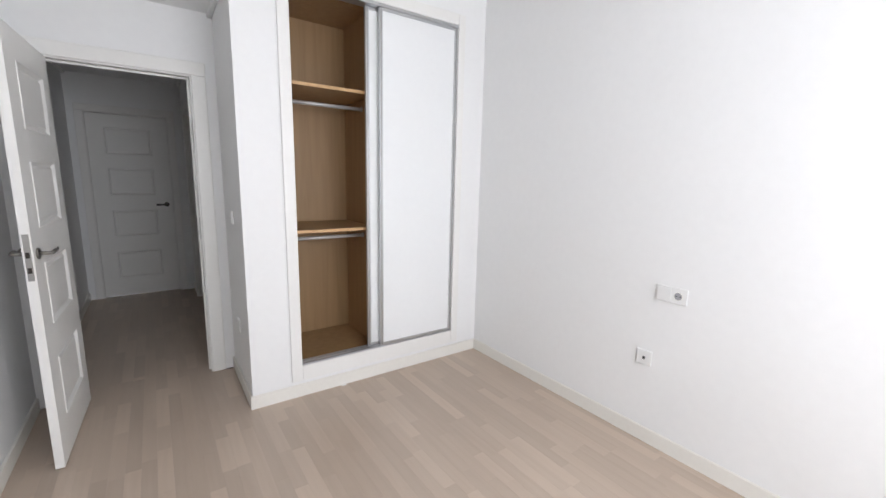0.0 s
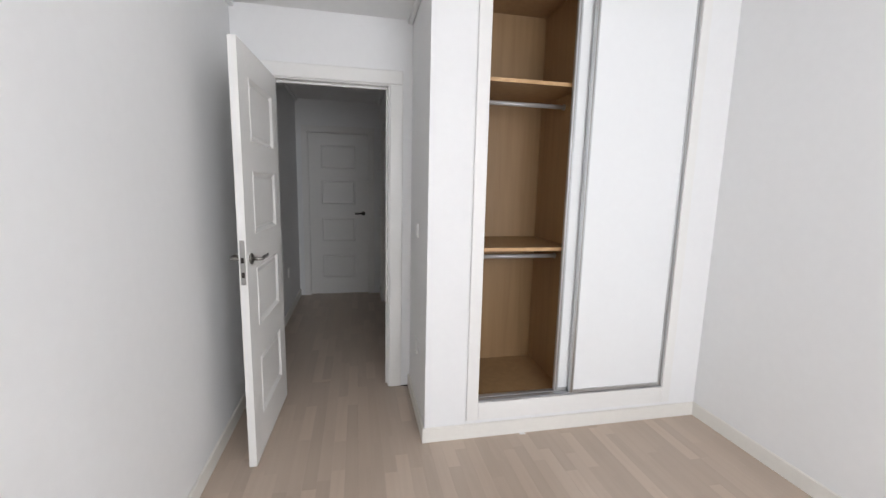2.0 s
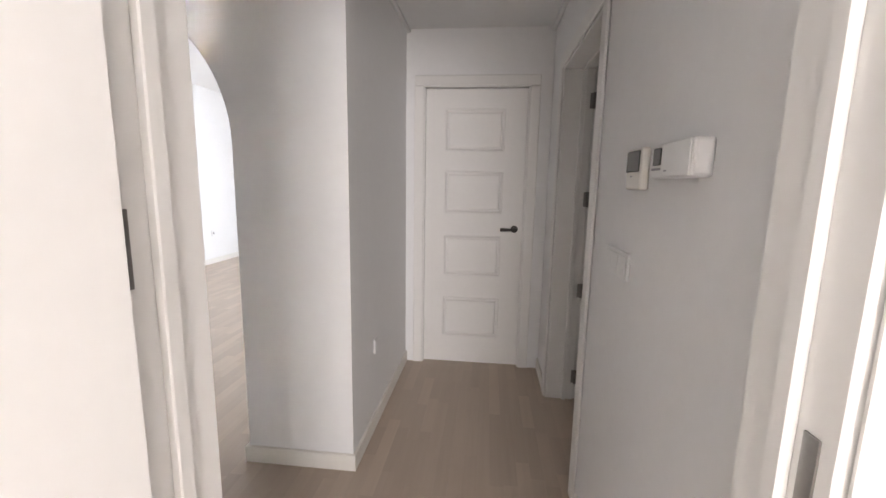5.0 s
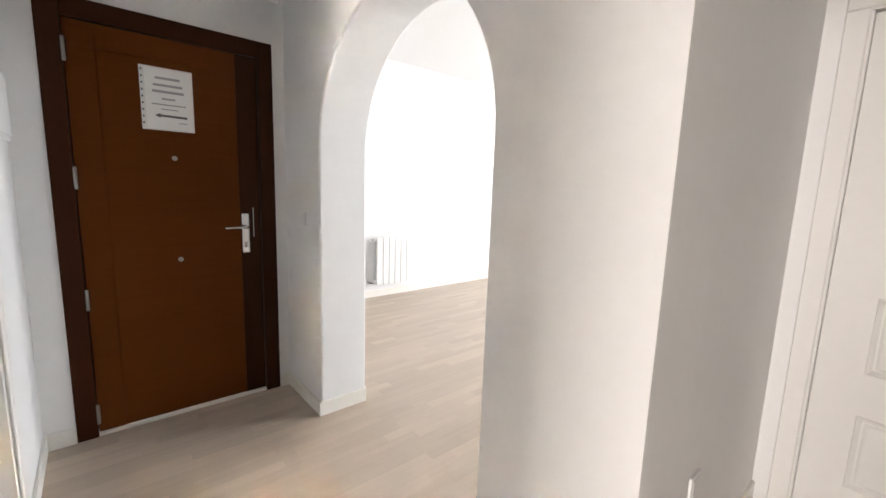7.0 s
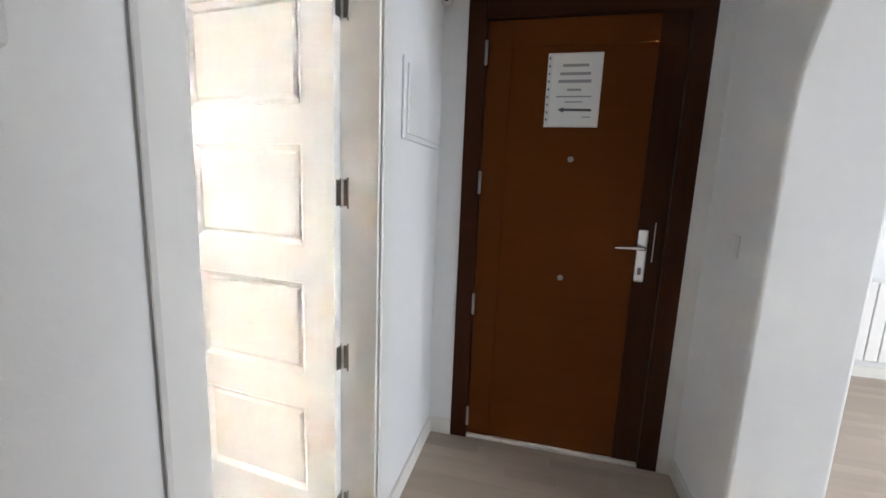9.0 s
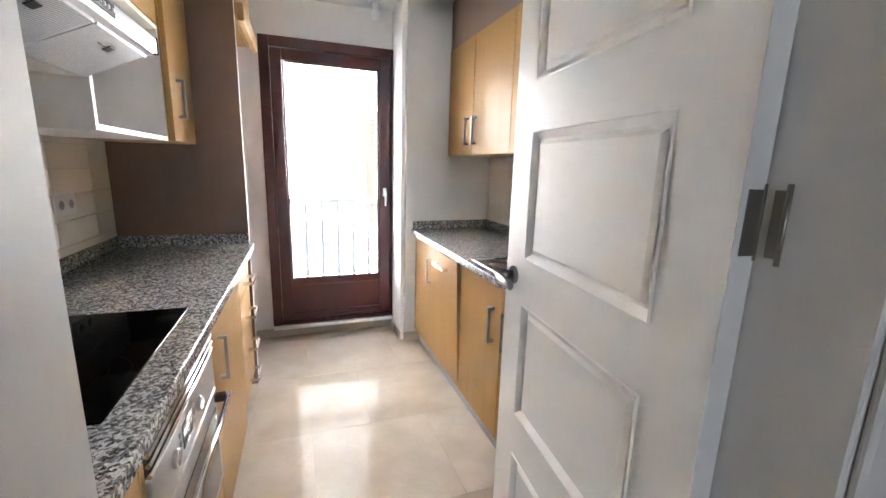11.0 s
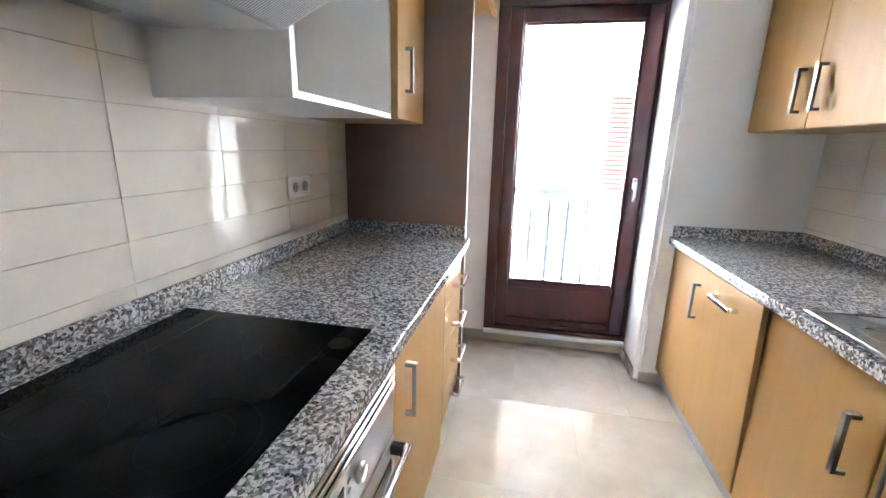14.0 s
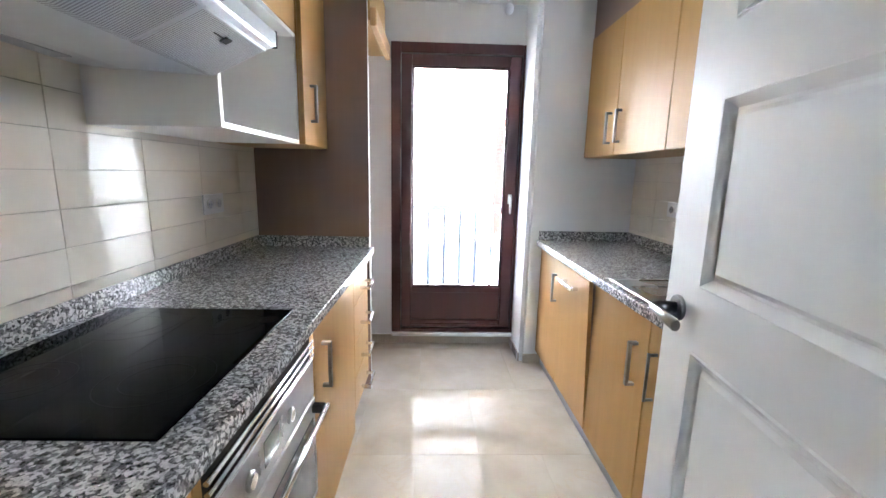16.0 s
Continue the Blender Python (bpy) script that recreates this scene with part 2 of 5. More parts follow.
MARBLE = marble_material()
FILTER = filter_material()
GLASS = glass_material()
BEECH = wood("beech_laminate", (0.445, 0.258, 0.098), (0.485, 0.287, 0.114), 0.40, (22, 22, 1.2), 0.03, spec=0.12)
BEECHEDGE = wood("beech_edge", (0.46, 0.27, 0.12), (0.60, 0.38, 0.19), 0.38, (26, 26, 1.6), 0.02)
OAK = wood("wardrobe_laminate", (0.285, 0.172, 0.081), (0.36, 0.224, 0.108), 0.45, (26, 26, 1.4), 0.02)
BROWN = wood("brown_side_panel", (0.222, 0.135, 0.104), (0.240, 0.149, 0.116), 0.38, (24, 24, 1.2), 0.0)
REDWOOD = wood("dark_red_wood", (0.070, 0.0165, 0.0150), (0.088, 0.0225, 0.0200), 0.32, (40, 40, 2.2), 0.02, coat=0.15)
SAPELE = wood("front_door_wood", (0.106, 0.0265, 0.0015), (0.120, 0.0315, 0.0019), 0.55, (9, 3.0, 40), 0.06, spec=0.12)
SAPELEDARK = wood("front_door_frame_wood", (0.036, 0.0085, 0.0018), (0.046, 0.011, 0.0024), 0.5, (30, 30, 1.8), 0.02, spec=0.12)
FLOORWOOD = wood("floor_strip", (0.468, 0.373, 0.297), (0.505, 0.408, 0.327), 0.36, (34, 1.8, 34), 0.09, rare=2.0)


# ---- mesh helpers ----
def world_of(ob):
    m = ob.matrix_basis.copy()
    if ob.parent:
        m = world_of(ob.parent) @ ob.matrix_parent_inverse @ m
    return m


def thing(name, label, category, at=(0, 0, 0), group="", kind=""):
    """An Empty at the base of a thing, to which its parts belong."""
    e = new(name)
    e.empty_display_size = 0.05
    e.location = at
    return tagged(e, label, category, group, kind)


def solid(name, bm, mat, label="", category="", group="", kind=""):
    """A thing that is one mesh."""
    bmesh.ops.recalc_face_normals(bm, faces=bm.faces)
    me = bpy.data.meshes.new(name)
    bm.to_mesh(me)
    bm.free()
    me.materials.append(mat)
    return tagged(new(name, me), label, category, group, kind)


def part(name, bm, mat, parent, label="", at=None, kind=""):
    """One mesh under a thing or a part. at: a pose for a mesh made round the origin."""
    if at is not None:
        bmesh.ops.transform(bm, matrix=at, verts=bm.verts)
    ob = solid(name, bm, mat, label, kind=kind)
    ob.parent = parent
    ob.matrix_parent_inverse = world_of(parent).inverted()
    return ob


def box(x0, x1, y0, y1, z0, z1, bevel=0.0, bm=None, seg=1):
    out = bm or bmesh.new()
    m = Matrix.LocRotScale(((x0 + x1) / 2, (y0 + y1) / 2, (z0 + z1) / 2), None, (abs(x1 - x0), abs(y1 - y0), abs(z1 - z0)))
    made = bmesh.ops.create_cube(out, size=1, matrix=m)["verts"]
    if bevel:
        edges = list({e for v in made for e in v.link_edges})
        bmesh.ops.bevel(out, geom=edges, offset=bevel, segments=seg, affect="EDGES", profile=0.5)
    return out


def boxes(rows, bevel=0.0):
    bm = bmesh.new()
    for r in rows:
        box(*r, bevel=bevel, bm=bm)
    return bm


def disc(center, axis, radius, depth, seg=28, radius2=None, bm=None, bevel=0.0):
    """A round solid along an axis, from center outwards."""
    out = bm or bmesh.new()
    turn = Vector(axis).to_track_quat("Z", "Y").to_matrix().to_4x4()
    m = Matrix.Translation(center) @ turn @ Matrix.Translation((0, 0, depth / 2))
    made = bmesh.ops.create_cone(out, cap_ends=True, segments=seg, radius1=radius, radius2=radius if radius2 is None else radius2, depth=depth, matrix=m)["verts"]
    if bevel:
        rim = [e for e in {e for v in made for e in v.link_edges} if len(e.link_faces) == 2 and e.calc_face_angle(0) > 1.0]
        bmesh.ops.bevel(out, geom=rim, offset=bevel, segments=2, affect="EDGES", profile=0.5)
    for f in out.faces:
        f.smooth = len(f.verts) == 4
    return out


def tube(points, radii, seg=10, flat=1.0, bm=None):
    """A bar swept along points, with a radius at each; flat squeezes it along z."""
    out = bm or bmesh.new()
    pts = [Vector(p) for p in points]
    rings = []
    for i, p in enumerate(pts):
        d = (pts[min(i + 1, len(pts) - 1)] - pts[max(i - 1, 0)]).normalized()
        up = Vector((0, 0, 1)) if abs(d.z) < 0.9 else Vector((0, 1, 0))
        a = d.cross(up).normalized()
        b = a.cross(d).normalized()
        r = radii[i] if hasattr(radii, "__len__") else radii
        rings.append([out.verts.new(p + a * r * math.cos(2 * math.pi * k / seg) + b * r * flat * math.sin(2 * math.pi * k / seg)) for k in range(seg)])
    for u, v in zip(rings, rings[1:]):
        for k in range(seg):
            out.faces.new((u[k], u[(k + 1) % seg], v[(k + 1) % seg], v[k])).smooth = True
    out.faces.new(rings[0])
    out.faces.new(rings[-1][::-1])
    return out


def prism(outline, y0, y1, axis="y", bm=None):
    """An outline of (a, z) pushed from y0 to y1; axis y: a is x, axis x: a is y."""
    out = bm or bmesh.new()
    def place(a, z, s):
        return (a, s, z) if axis == "y" else (s, a, z)
    front = [out.verts.new(place(a, z, y0)) for a, z in outline]
    back = [out.verts.new(place(a, z, y1)) for a, z in outline]
    out.faces.new(front), out.faces.new(back[::-1])
    for k in range(len(outline)):
        out.faces.new((front[k], back[k], back[(k + 1) % len(outline)], front[(k + 1) % len(outline)]))
    return out


def skirting(name, x0, y0, x1, y1, side, height=0.085, thick=0.013, mat=None):
    """A skirting board along a wall from one point to another; side: the unit vector into the room."""
    t = Vector(side) * thick
    xs, ys = sorted((x0, x1)), sorted((y0, y1))
    if abs(side[0]) > 0.5:
        xs = sorted((x0, x0 + t.x))
    else:
        ys = sorted((y0, y0 + t.y))
    bm = box(xs[0], xs[1], ys[0], ys[1], 0.0005, height)
    top = [e for e in bm.edges if all(v.co.z > height - 0.001 for v in e.verts)]
    bmesh.ops.bevel(bm, geom=top, offset=0.004, segments=2, affect="EDGES")
    return solid(name, bm, mat or SKIRT, "white-painted skirting board along the wall", "skirting", kind="structure")

# ---- walls, floors, ceilings ----
DOOR_TOP = 2.045
BED_N, HALL_S = 0.012, 0.150
BED_W, BED_E, BED_S = -0.59, 2.242, -4.45
COR_W, COR_E, COR_N = -0.594, 0.425, 2.628
HALL_W, ARCH_S, ARCH_N = -2.90, 1.364, 1.656
KIT_E, KIT_W, KIT_S = -0.662, -3.02, -2.90
BIG_Z, HALL_Z, KIT_Z = 2.82, 2.43, 2.46
LIV_W, LIV_N = -4.52, 7.20


def wall(name, rows, label="smooth white-painted wall"):
    return solid(name, boxes(rows), PAINT, label, "wall", kind="structure")


# the wall between the hall and the rooms south of it, with two door openings
wall("wall_hall_south", [
    (-3.15, -2.165, BED_N, HALL_S, 0, BIG_Z),
    (-2.165, -1.40, BED_N, HALL_S, DOOR_TOP + 0.02, BIG_Z),
    (-1.40, -0.405, BED_N, HALL_S, 0, BIG_Z),
    (-0.405, 0.355, BED_N, HALL_S, DOOR_TOP + 0.02, BIG_Z),
    (0.355, 2.40, BED_N, HALL_S, 0, BIG_Z)])
wall("wall_bedroom_west", [(KIT_E, BED_W, BED_S, BED_N - 0.0005, 0, BIG_Z)])
wall("wall_bedroom_east", [(BED_E, BED_E + 0.15, BED_S, BED_N - 0.0005, 0, BIG_Z)])
wall("wall_bedroom_south", [
    (KIT_E, 0.08, BED_S - 0.2, BED_S, 0, BIG_Z), (1.9, BED_E + 0.15, BED_S - 0.2, BED_S, 0, BIG_Z),
    (0.08, 1.9, BED_S - 0.2, BED_S, 0, 0.85), (0.08, 1.9, BED_S - 0.2, BED_S, 2.25, BIG_Z)])
# the closet's front wall with the wardrobe opening, and its side
WAR_Y = -0.67
wall("wall_closet", [
    (0.487, 0.755, WAR_Y, WAR_Y + 0.09, 0, BIG_Z), (2.005, BED_E - 0.0005, WAR_Y, WAR_Y + 0.09, 0, BIG_Z),
    (0.755, 2.005, WAR_Y, WAR_Y + 0.09, 0, 0.17), (0.755, 2.005, WAR_Y, WAR_Y + 0.09, 2.545, BIG_Z),
    (0.487, 0.56, WAR_Y + 0.09, BED_N - 0.0005, 0, BIG_Z)])
solid("soffit_bedroom", box(BED_W + 0.0005, 0.4865, WAR_Y, BED_N - 0.001, 2.45, BIG_Z), CEIL, "lowered white plaster ceiling box above the bedroom door", "soffit", kind="structure")
for x0, x1 in ((BED_W + 0.0006, BED_W + 0.03), (0.457, 0.4864)):
    solid("trim", box(x0, x1, WAR_Y + 0.002, BED_N - 0.002, 2.422, 2.4495, 0.006), CEIL, "narrow plaster cove under the lowered ceiling", "trim", kind="structure")

# hall and corridor
wall("wall_front_door", [
    (HALL_W - 0.25, HALL_W, HALL_S + 0.0005, 0.277, 0, BIG_Z), (HALL_W - 0.25, HALL_W, 1.283, ARCH_S - 0.0005, 0, BIG_Z),
    (HALL_W - 0.25, HALL_W, 0.277, 1.283, 2.158, BIG_Z)])


def arch_wall():
    """The wall with the round arch, its opening cut through the full thickness."""
    x0, x1, mid, r, spring = HALL_W - 0.25, COR_W, -1.762, 0.638, 1.535
    outline = [(x0, 0), (mid - r, 0)]
    outline += [(mid - r * math.cos(math.pi * k / 40), spring + 1.0 * r * math.sin(math.pi * k / 40)) for k in range(41)]
    outline += [(mid + r, 0), (x1, 0), (x1, BIG_Z), (x0, BIG_Z)]
    bm = bmesh.new()
    left = outline[:23] + [(mid, BIG_Z), (x0, BIG_Z)]
    right = outline[22:45] + [(x1, BIG_Z), (mid, BIG_Z)]
    for half in (left, right):
        prism(half, ARCH_S, ARCH_N, bm=bm)
    bmesh.ops.remove_doubles(bm, verts=bm.verts, dist=0.0005)
    seam = [f for f in bm.faces if all(abs(v.co.x - mid) < 0.001 for v in f.verts)]
    bmesh.ops.delete(bm, geom=seam, context="FACES_ONLY")
    rim = [e for e in bm.edges if len(e.link_faces) == 2 and abs(e.verts[0].co.y - e.verts[1].co.y) < 0.001
           and any(abs(f.normal.y) < 0.5 for f in e.link_faces) and all(mid - r - 0.01 < v.co.x < mid + r + 0.01 and v.co.z < 2.5 for v in e.verts)]
    bmesh.ops.recalc_face_normals(bm, faces=bm.faces)
    bmesh.ops.bevel(bm, geom=rim, offset=0.012, segments=3, affect="EDGES", profile=0.5)
    return solid("wall_arch", bm, PAINT, "white plastered wall with a round-headed archway", "wall", kind="structure")


arch_wall()
wall("wall_corridor_west", [(COR_W - 0.12, COR_W, ARCH_N + 0.0005, COR_N + 0.1, 0, BIG_Z)])
SIDE_0, SIDE_1 = 1.328, 2.212
wall("wall_corridor_east", [
    (COR_E, COR_E + 0.17, HALL_S + 0.0005, SIDE_0, 0, BIG_Z), (COR_E, COR_E + 0.17, SIDE_1, COR_N + 0.1, 0, BIG_Z),
    (COR_E, COR_E + 0.17, SIDE_0, SIDE_1, DOOR_TOP + 0.02, BIG_Z)])
wall("wall_corridor_end", [
    (COR_W + 0.0005, -0.475, COR_N, COR_N + 0.1, 0, BIG_Z), (0.285, COR_E - 0.0005, COR_N, COR_N + 0.1, 0, BIG_Z),
    (-0.475, 0.285, COR_N, COR_N + 0.1, DOOR_TOP + 0.02, BIG_Z)])
solid("ceiling_hall", box(-3.15, COR_E, HALL_S + 0.0006, ARCH_S - 0.0006, HALL_Z, HALL_Z + 0.12), CEIL, "flat white hall ceiling", "ceiling", kind="structure")
solid("ceiling_corridor", box(COR_W + 0.0006, COR_E - 0.0006, ARCH_S - 0.0006, COR_N - 0.0006, HALL_Z, HALL_Z + 0.12), CEIL, "flat white corridor ceiling", "ceiling", kind="structure")
# small coves where the hall ceiling meets the walls
for x0, x1, y0, y1 in ((COR_W + 0.001, COR_W + 0.03, ARCH_S, COR_N - 0.001), (COR_E - 0.03, COR_E - 0.001, HALL_S + 0.031, COR_N - 0.001), (HALL_W + 0.001, HALL_W + 0.03, HALL_S + 0.031, ARCH_S - 0.031),
                       (HALL_W + 0.001, COR_W, ARCH_S - 0.03, ARCH_S - 0.001), (HALL_W + 0.001, COR_E - 0.001, HALL_S + 0.001, HALL_S + 0.03)):
    solid("trim", box(x0, x1, y0, y1, HALL_Z - 0.028, HALL_Z - 0.0005, 0.006), CEIL, "narrow plaster cove under the hall ceiling", "trim", kind="structure")

# living room behind the arch
wall("wall_living_west", [(LIV_W - 0.2, LIV_W, ARCH_N - 0.3, LIV_N + 0.2, 0, BIG_Z)])
wall("wall_living_south", [(LIV_W, HALL_W - 0.2505, ARCH_N - 0.3, ARCH_N, 0, BIG_Z)])
wall("wall_living_north", [
    (LIV_W, -1.4, LIV_N, LIV_N + 0.2, 0, BIG_Z), (0.9, 1.6, LIV_N, LIV_N + 0.2, 0, BIG_Z),
    (-1.4, 0.9, LIV_N, LIV_N + 0.2, 0, 0.12), (-1.4, 0.9, LIV_N, LIV_N + 0.2, 2.35, BIG_Z)])
wall("wall_living_east", [(COR_W - 0.12, COR_W, COR_N + 0.1005, 4.0, 0, BIG_Z), (COR_W - 0.12, 1.6, 4.0, 4.12, 0, BIG_Z), (1.6, 1.72, 4.0, LIV_N + 0.2, 0, BIG_Z)])
solid("ceiling_living", box(LIV_W - 0.2, 1.72, ARCH_N + 0.001, LIV_N + 0.2, BIG_Z, BIG_Z + 0.15), CEIL, "flat white living room ceiling", "ceiling", kind="structure")
solid("ceiling_bedroom", box(KIT_E, BED_E + 0.15, BED_S - 0.2, BED_N, BIG_Z + 0.0005, BIG_Z + 0.15), CEIL, "flat white bedroom ceiling", "ceiling", kind="structure")
# rooms behind the side door and the end door, closed and dark
wall("wall_side_room", [(COR_E + 0.1705, 2.4, COR_N, COR_N + 0.1, 0, BIG_Z), (2.4, 2.5, HALL_S - 0.13, COR_N + 0.1, 0, BIG_Z)])
solid("ceiling_side_room", box(COR_E + 0.1705, 2.5, HALL_S, COR_N + 0.1, BIG_Z - 0.2, BIG_Z - 0.1), CEIL, "ceiling of the dark side room", "ceiling", kind="structure")
wall("wall_end_room", [(COR_W + 0.0005, COR_E + 0.17, COR_N + 0.6, COR_N + 0.7, 0, BIG_Z)])

# kitchen
GD_L, GD_R, GD_B, GD_T = -1.385, -2.372, 0.10, 2.195
wall("wall_kitchen_south", [
    (GD_L, KIT_E + 0.0745, KIT_S - 0.2, KIT_S, 0, 2.7), (-2.42, GD_R, KIT_S - 0.2, KIT_S, 0, 2.7),
    (GD_R, GD_L, KIT_S - 0.2, KIT_S, GD_T, 2.7), (GD_R, GD_L, KIT_S - 0.2, KIT_S, 0, GD_B)])
wall("wall_kitchen_west", [(KIT_W - 0.15, KIT_W, KIT_S - 0.2, BED_N - 0.0005, 0, 2.7)])
COL_X, COL_Y = -2.318, -2.555
bm = box(KIT_W, COL_X - 0.0, KIT_S - 0.15, COL_Y, 0, 2.7)
bmesh.ops.bevel(bm, geom=[e for e in bm.edges if all(abs(v.co.x - COL_X) < 0.01 and abs(v.co.y - COL_Y) < 0.01 for v in e.verts)], offset=0.03, segments=5, affect="EDGES")
solid("wall_kitchen_column", bm, PAINT, "projecting white plastered wall corner with a rounded edge", "wall", kind="structure")
solid("ceiling_kitchen", box(KIT_W, KIT_E, KIT_S, BED_N - 0.0005, KIT_Z, KIT_Z + 0.2), CEIL, "flat white kitchen ceiling", "ceiling", kind="structure")
# unseen slab added above the ceilings to block sun and sky
solid("sun_block_slab", boxes([(-5.0, 2.9, BED_N, LIV_N + 0.6, 2.99, 3.14), (KIT_E - 0.01, 2.9, BED_S - 0.5, BED_N - 0.001, 2.99, 3.14), (-3.4, KIT_E - 0.011, KIT_S - 0.25, BED_N - 0.001, 2.99, 3.14)]), RENDER, "added unseen slab over the rooms that blocks sun and sky", "roof", kind="structure")
# floors lie under the pieces
solid("floor_base", boxes([(KIT_E, 2.5, BED_S - 0.2, HALL_S, -0.12, -0.008), (LIV_W - 0.2, 2.5, HALL_S, LIV_N + 0.2, -0.12, -0.008)]), DARKGAP, "dark screed under the wood strip floor", "floor", kind="structure")
solid("floor_base_kitchen", box(KIT_W - 0.1, KIT_E - 0.0005, KIT_S - 0.2, HALL_S - 0.0005, -0.12, -0.002), FGROUT, "grout bed under the marble tiles", "floor", kind="structure")

# skirting boards
skirting("baseboard", BED_W, BED_S, BED_W, BED_N - 0.02, (1, 0))
skirting("baseboard", BED_E, BED_S, BED_E, WAR_Y, (-1, 0))
skirting("baseboard", 0.474, WAR_Y, BED_E - 0.014, WAR_Y, (0, -1))
skirting("baseboard", 0.487, WAR_Y, 0.487, BED_N - 0.001, (-1, 0))
skirting("baseboard", COR_W, ARCH_S - 0.013, COR_W, COR_N - 0.001, (1, 0))
skirting("baseboard", COR_E, HALL_S + 0.014, COR_E, SIDE_0 - 0.09, (-1, 0))
skirting("baseboard", COR_E, SIDE_1 + 0.09, COR_E, COR_N - 0.001, (-1, 0))
skirting("baseboard", -1.137, ARCH_S, COR_W, ARCH_S, (0, -1))
skirting("baseboard", HALL_W + 0.014, ARCH_S, -2.387, ARCH_S, (0, -1))
skirting("baseboard", -2.40, ARCH_S, -2.40, ARCH_N, (1, 0))
skirting("baseboard", -1.124, ARCH_S, -1.124, ARCH_N, (-1, 0))
skirting("baseboard", HALL_W + 0.0135, HALL_S, -2.26, HALL_S, (0, 1))
skirting("baseboard", -1.305, HALL_S, -0.50, HALL_S, (0, 1))
skirting("baseboard", HALL_W, HALL_S, HALL_W, 0.270, (1, 0))
skirting("baseboard", HALL_W, 1.291, HALL_W, ARCH_S, (1, 0))
skirting("baseboard", LIV_W, ARCH_N, LIV_W, LIV_N, (1, 0))
skirting("baseboard", LIV_W + 0.014, LIV_N, 1.6, LIV_N, (0, -1))
skirting("baseboard", LIV_W + 0.014, ARCH_N, -2.41, ARCH_N, (0, 1))
for a in ((KIT_E - 0.02, KIT_S, GD_R + 0.0, KIT_S, (0, 1)), (COL_X, KIT_S + 0.013, COL_X, COL_Y - 0.02, (1, 0)), (-2.46, COL_Y, COL_X - 0.02, COL_Y, (0, 1))):
    ob = skirting("baseboard", *a, height=0.07, thick=0.012, mat=STONE)
    ob["label"] = "beige polished stone skirting at the kitchen wall"


# ---- doors ----
def panel_leaf(width, stiles=(0.14, 0.15), rails=(0.205, 0.515, 0.685, 0.99, 1.155, 1.46, 1.60, 1.895), height=2.03, thick=0.036):
    """A moulded door leaf: hinge edge at x 0, four sunk panels with a raised field on both faces."""
    xs = [0, stiles[0], width - stiles[1], width]
    zs = [0.0, *rails, height]
    bm = bmesh.new()
    fields = []
    for y, flip in ((0.0, 1), (thick, -1)):
        grid = [[bm.verts.new((x, y, z)) for z in zs] for x in xs]
        for i in range(3):
            for j in range(9):
                q = (grid[i][j], grid[i + 1][j], grid[i + 1][j + 1], grid[i][j + 1])
                f = bm.faces.new(q if flip > 0 else q[::-1])
                if i == 1 and j % 2 == 1:
                    fields.append(f)
    bm.verts.ensure_lookup_table()
    edge = {}
    for v in bm.verts:
        edge.setdefault((round(v.co.x, 4), round(v.co.z, 4)), {})[round(v.co.y, 4)] = v
    loop = [(x, 0.0) for x in xs] + [(width, z) for z in zs[1:]] + [(x, height) for x in xs[::-1][1:]] + [(0.0, z) for z in zs[::-1][1:]]
    for a, b in zip(loop, loop[1:]):
        u, v = edge[(round(a[0], 4), round(a[1], 4))], edge[(round(b[0], 4), round(b[1], 4))]
        bm.faces.new((u[0.0], u[thick], v[thick], v[0.0]))
    bmesh.ops.recalc_face_normals(bm, faces=bm.faces)
    bmesh.ops.inset_individual(bm, faces=fields, thickness=0.004, depth=0.0035)
    bmesh.ops.inset_individual(bm, faces=fields, thickness=0.007, depth=-0.004)
    bmesh.ops.inset_individual(bm, faces=fields, thickness=0.016, depth=-0.0105)
    bmesh.ops.inset_individual(bm, faces=fields, thickness=0.008, depth=0.0)
    bmesh.ops.inset_individual(bm, faces=fields, thickness=0.012, depth=0.007)
    return bm


def lever(parent, at, side, mat, curved):
    """A lever on a round rose; side 1 or -1: which face it stands on, along y."""
    s = side
    h = part("handle", disc((0, 0, 0), (0, s, 0), 0.026, 0.009, bevel=0.002), mat, parent, "metal lever handle on a round rose", at=at)
    if curved:
        pts = [(0, s * 0.009, 0), (0, s * 0.044, 0), (0.010, s * 0.052, 0.0), (0.035, s * 0.053, 0.004), (0.06, s * 0.052, 0.004), (0.085, s * 0.05, -0.004), (0.108, s * 0.049, -0.002), (0.128, s * 0.048, 0.006)]
        rad = [0.009, 0.008, 0.0085, 0.0085, 0.0075, 0.0065, 0.006, 0.004]
    else:
        pts = [(0, s * 0.009, 0), (0, s * 0.042, 0), (-0.010, s * 0.052, 0.0), (0.010, s * 0.054, 0), (0.05, s * 0.055, -0.001), (0.098, s * 0.055, -0.002), (0.103, s * 0.055, -0.002)]
        rad = [0.009, 0.009, 0.004, 0.0065, 0.0075, 0.0085, 0.007]
    part("lever", tube(pts, rad, 12, 1.0 if curved else 1.45), mat, h, at=at)
    return h


def hinge(parent, at):
    h = part("hinge", disc((0, 0, -0.045), (0, 0, 1), 0.008, 0.09, 14), PEWTER, parent, "steel butt hinge", at=at)
    part("leaf", boxes([(0.0, 0.028, 0.004, 0.007, -0.043, 0.043), (-0.028, 0.0, 0.006, 0.009, -0.043, 0.043)]), PEWTER, h, at=at)
    return h


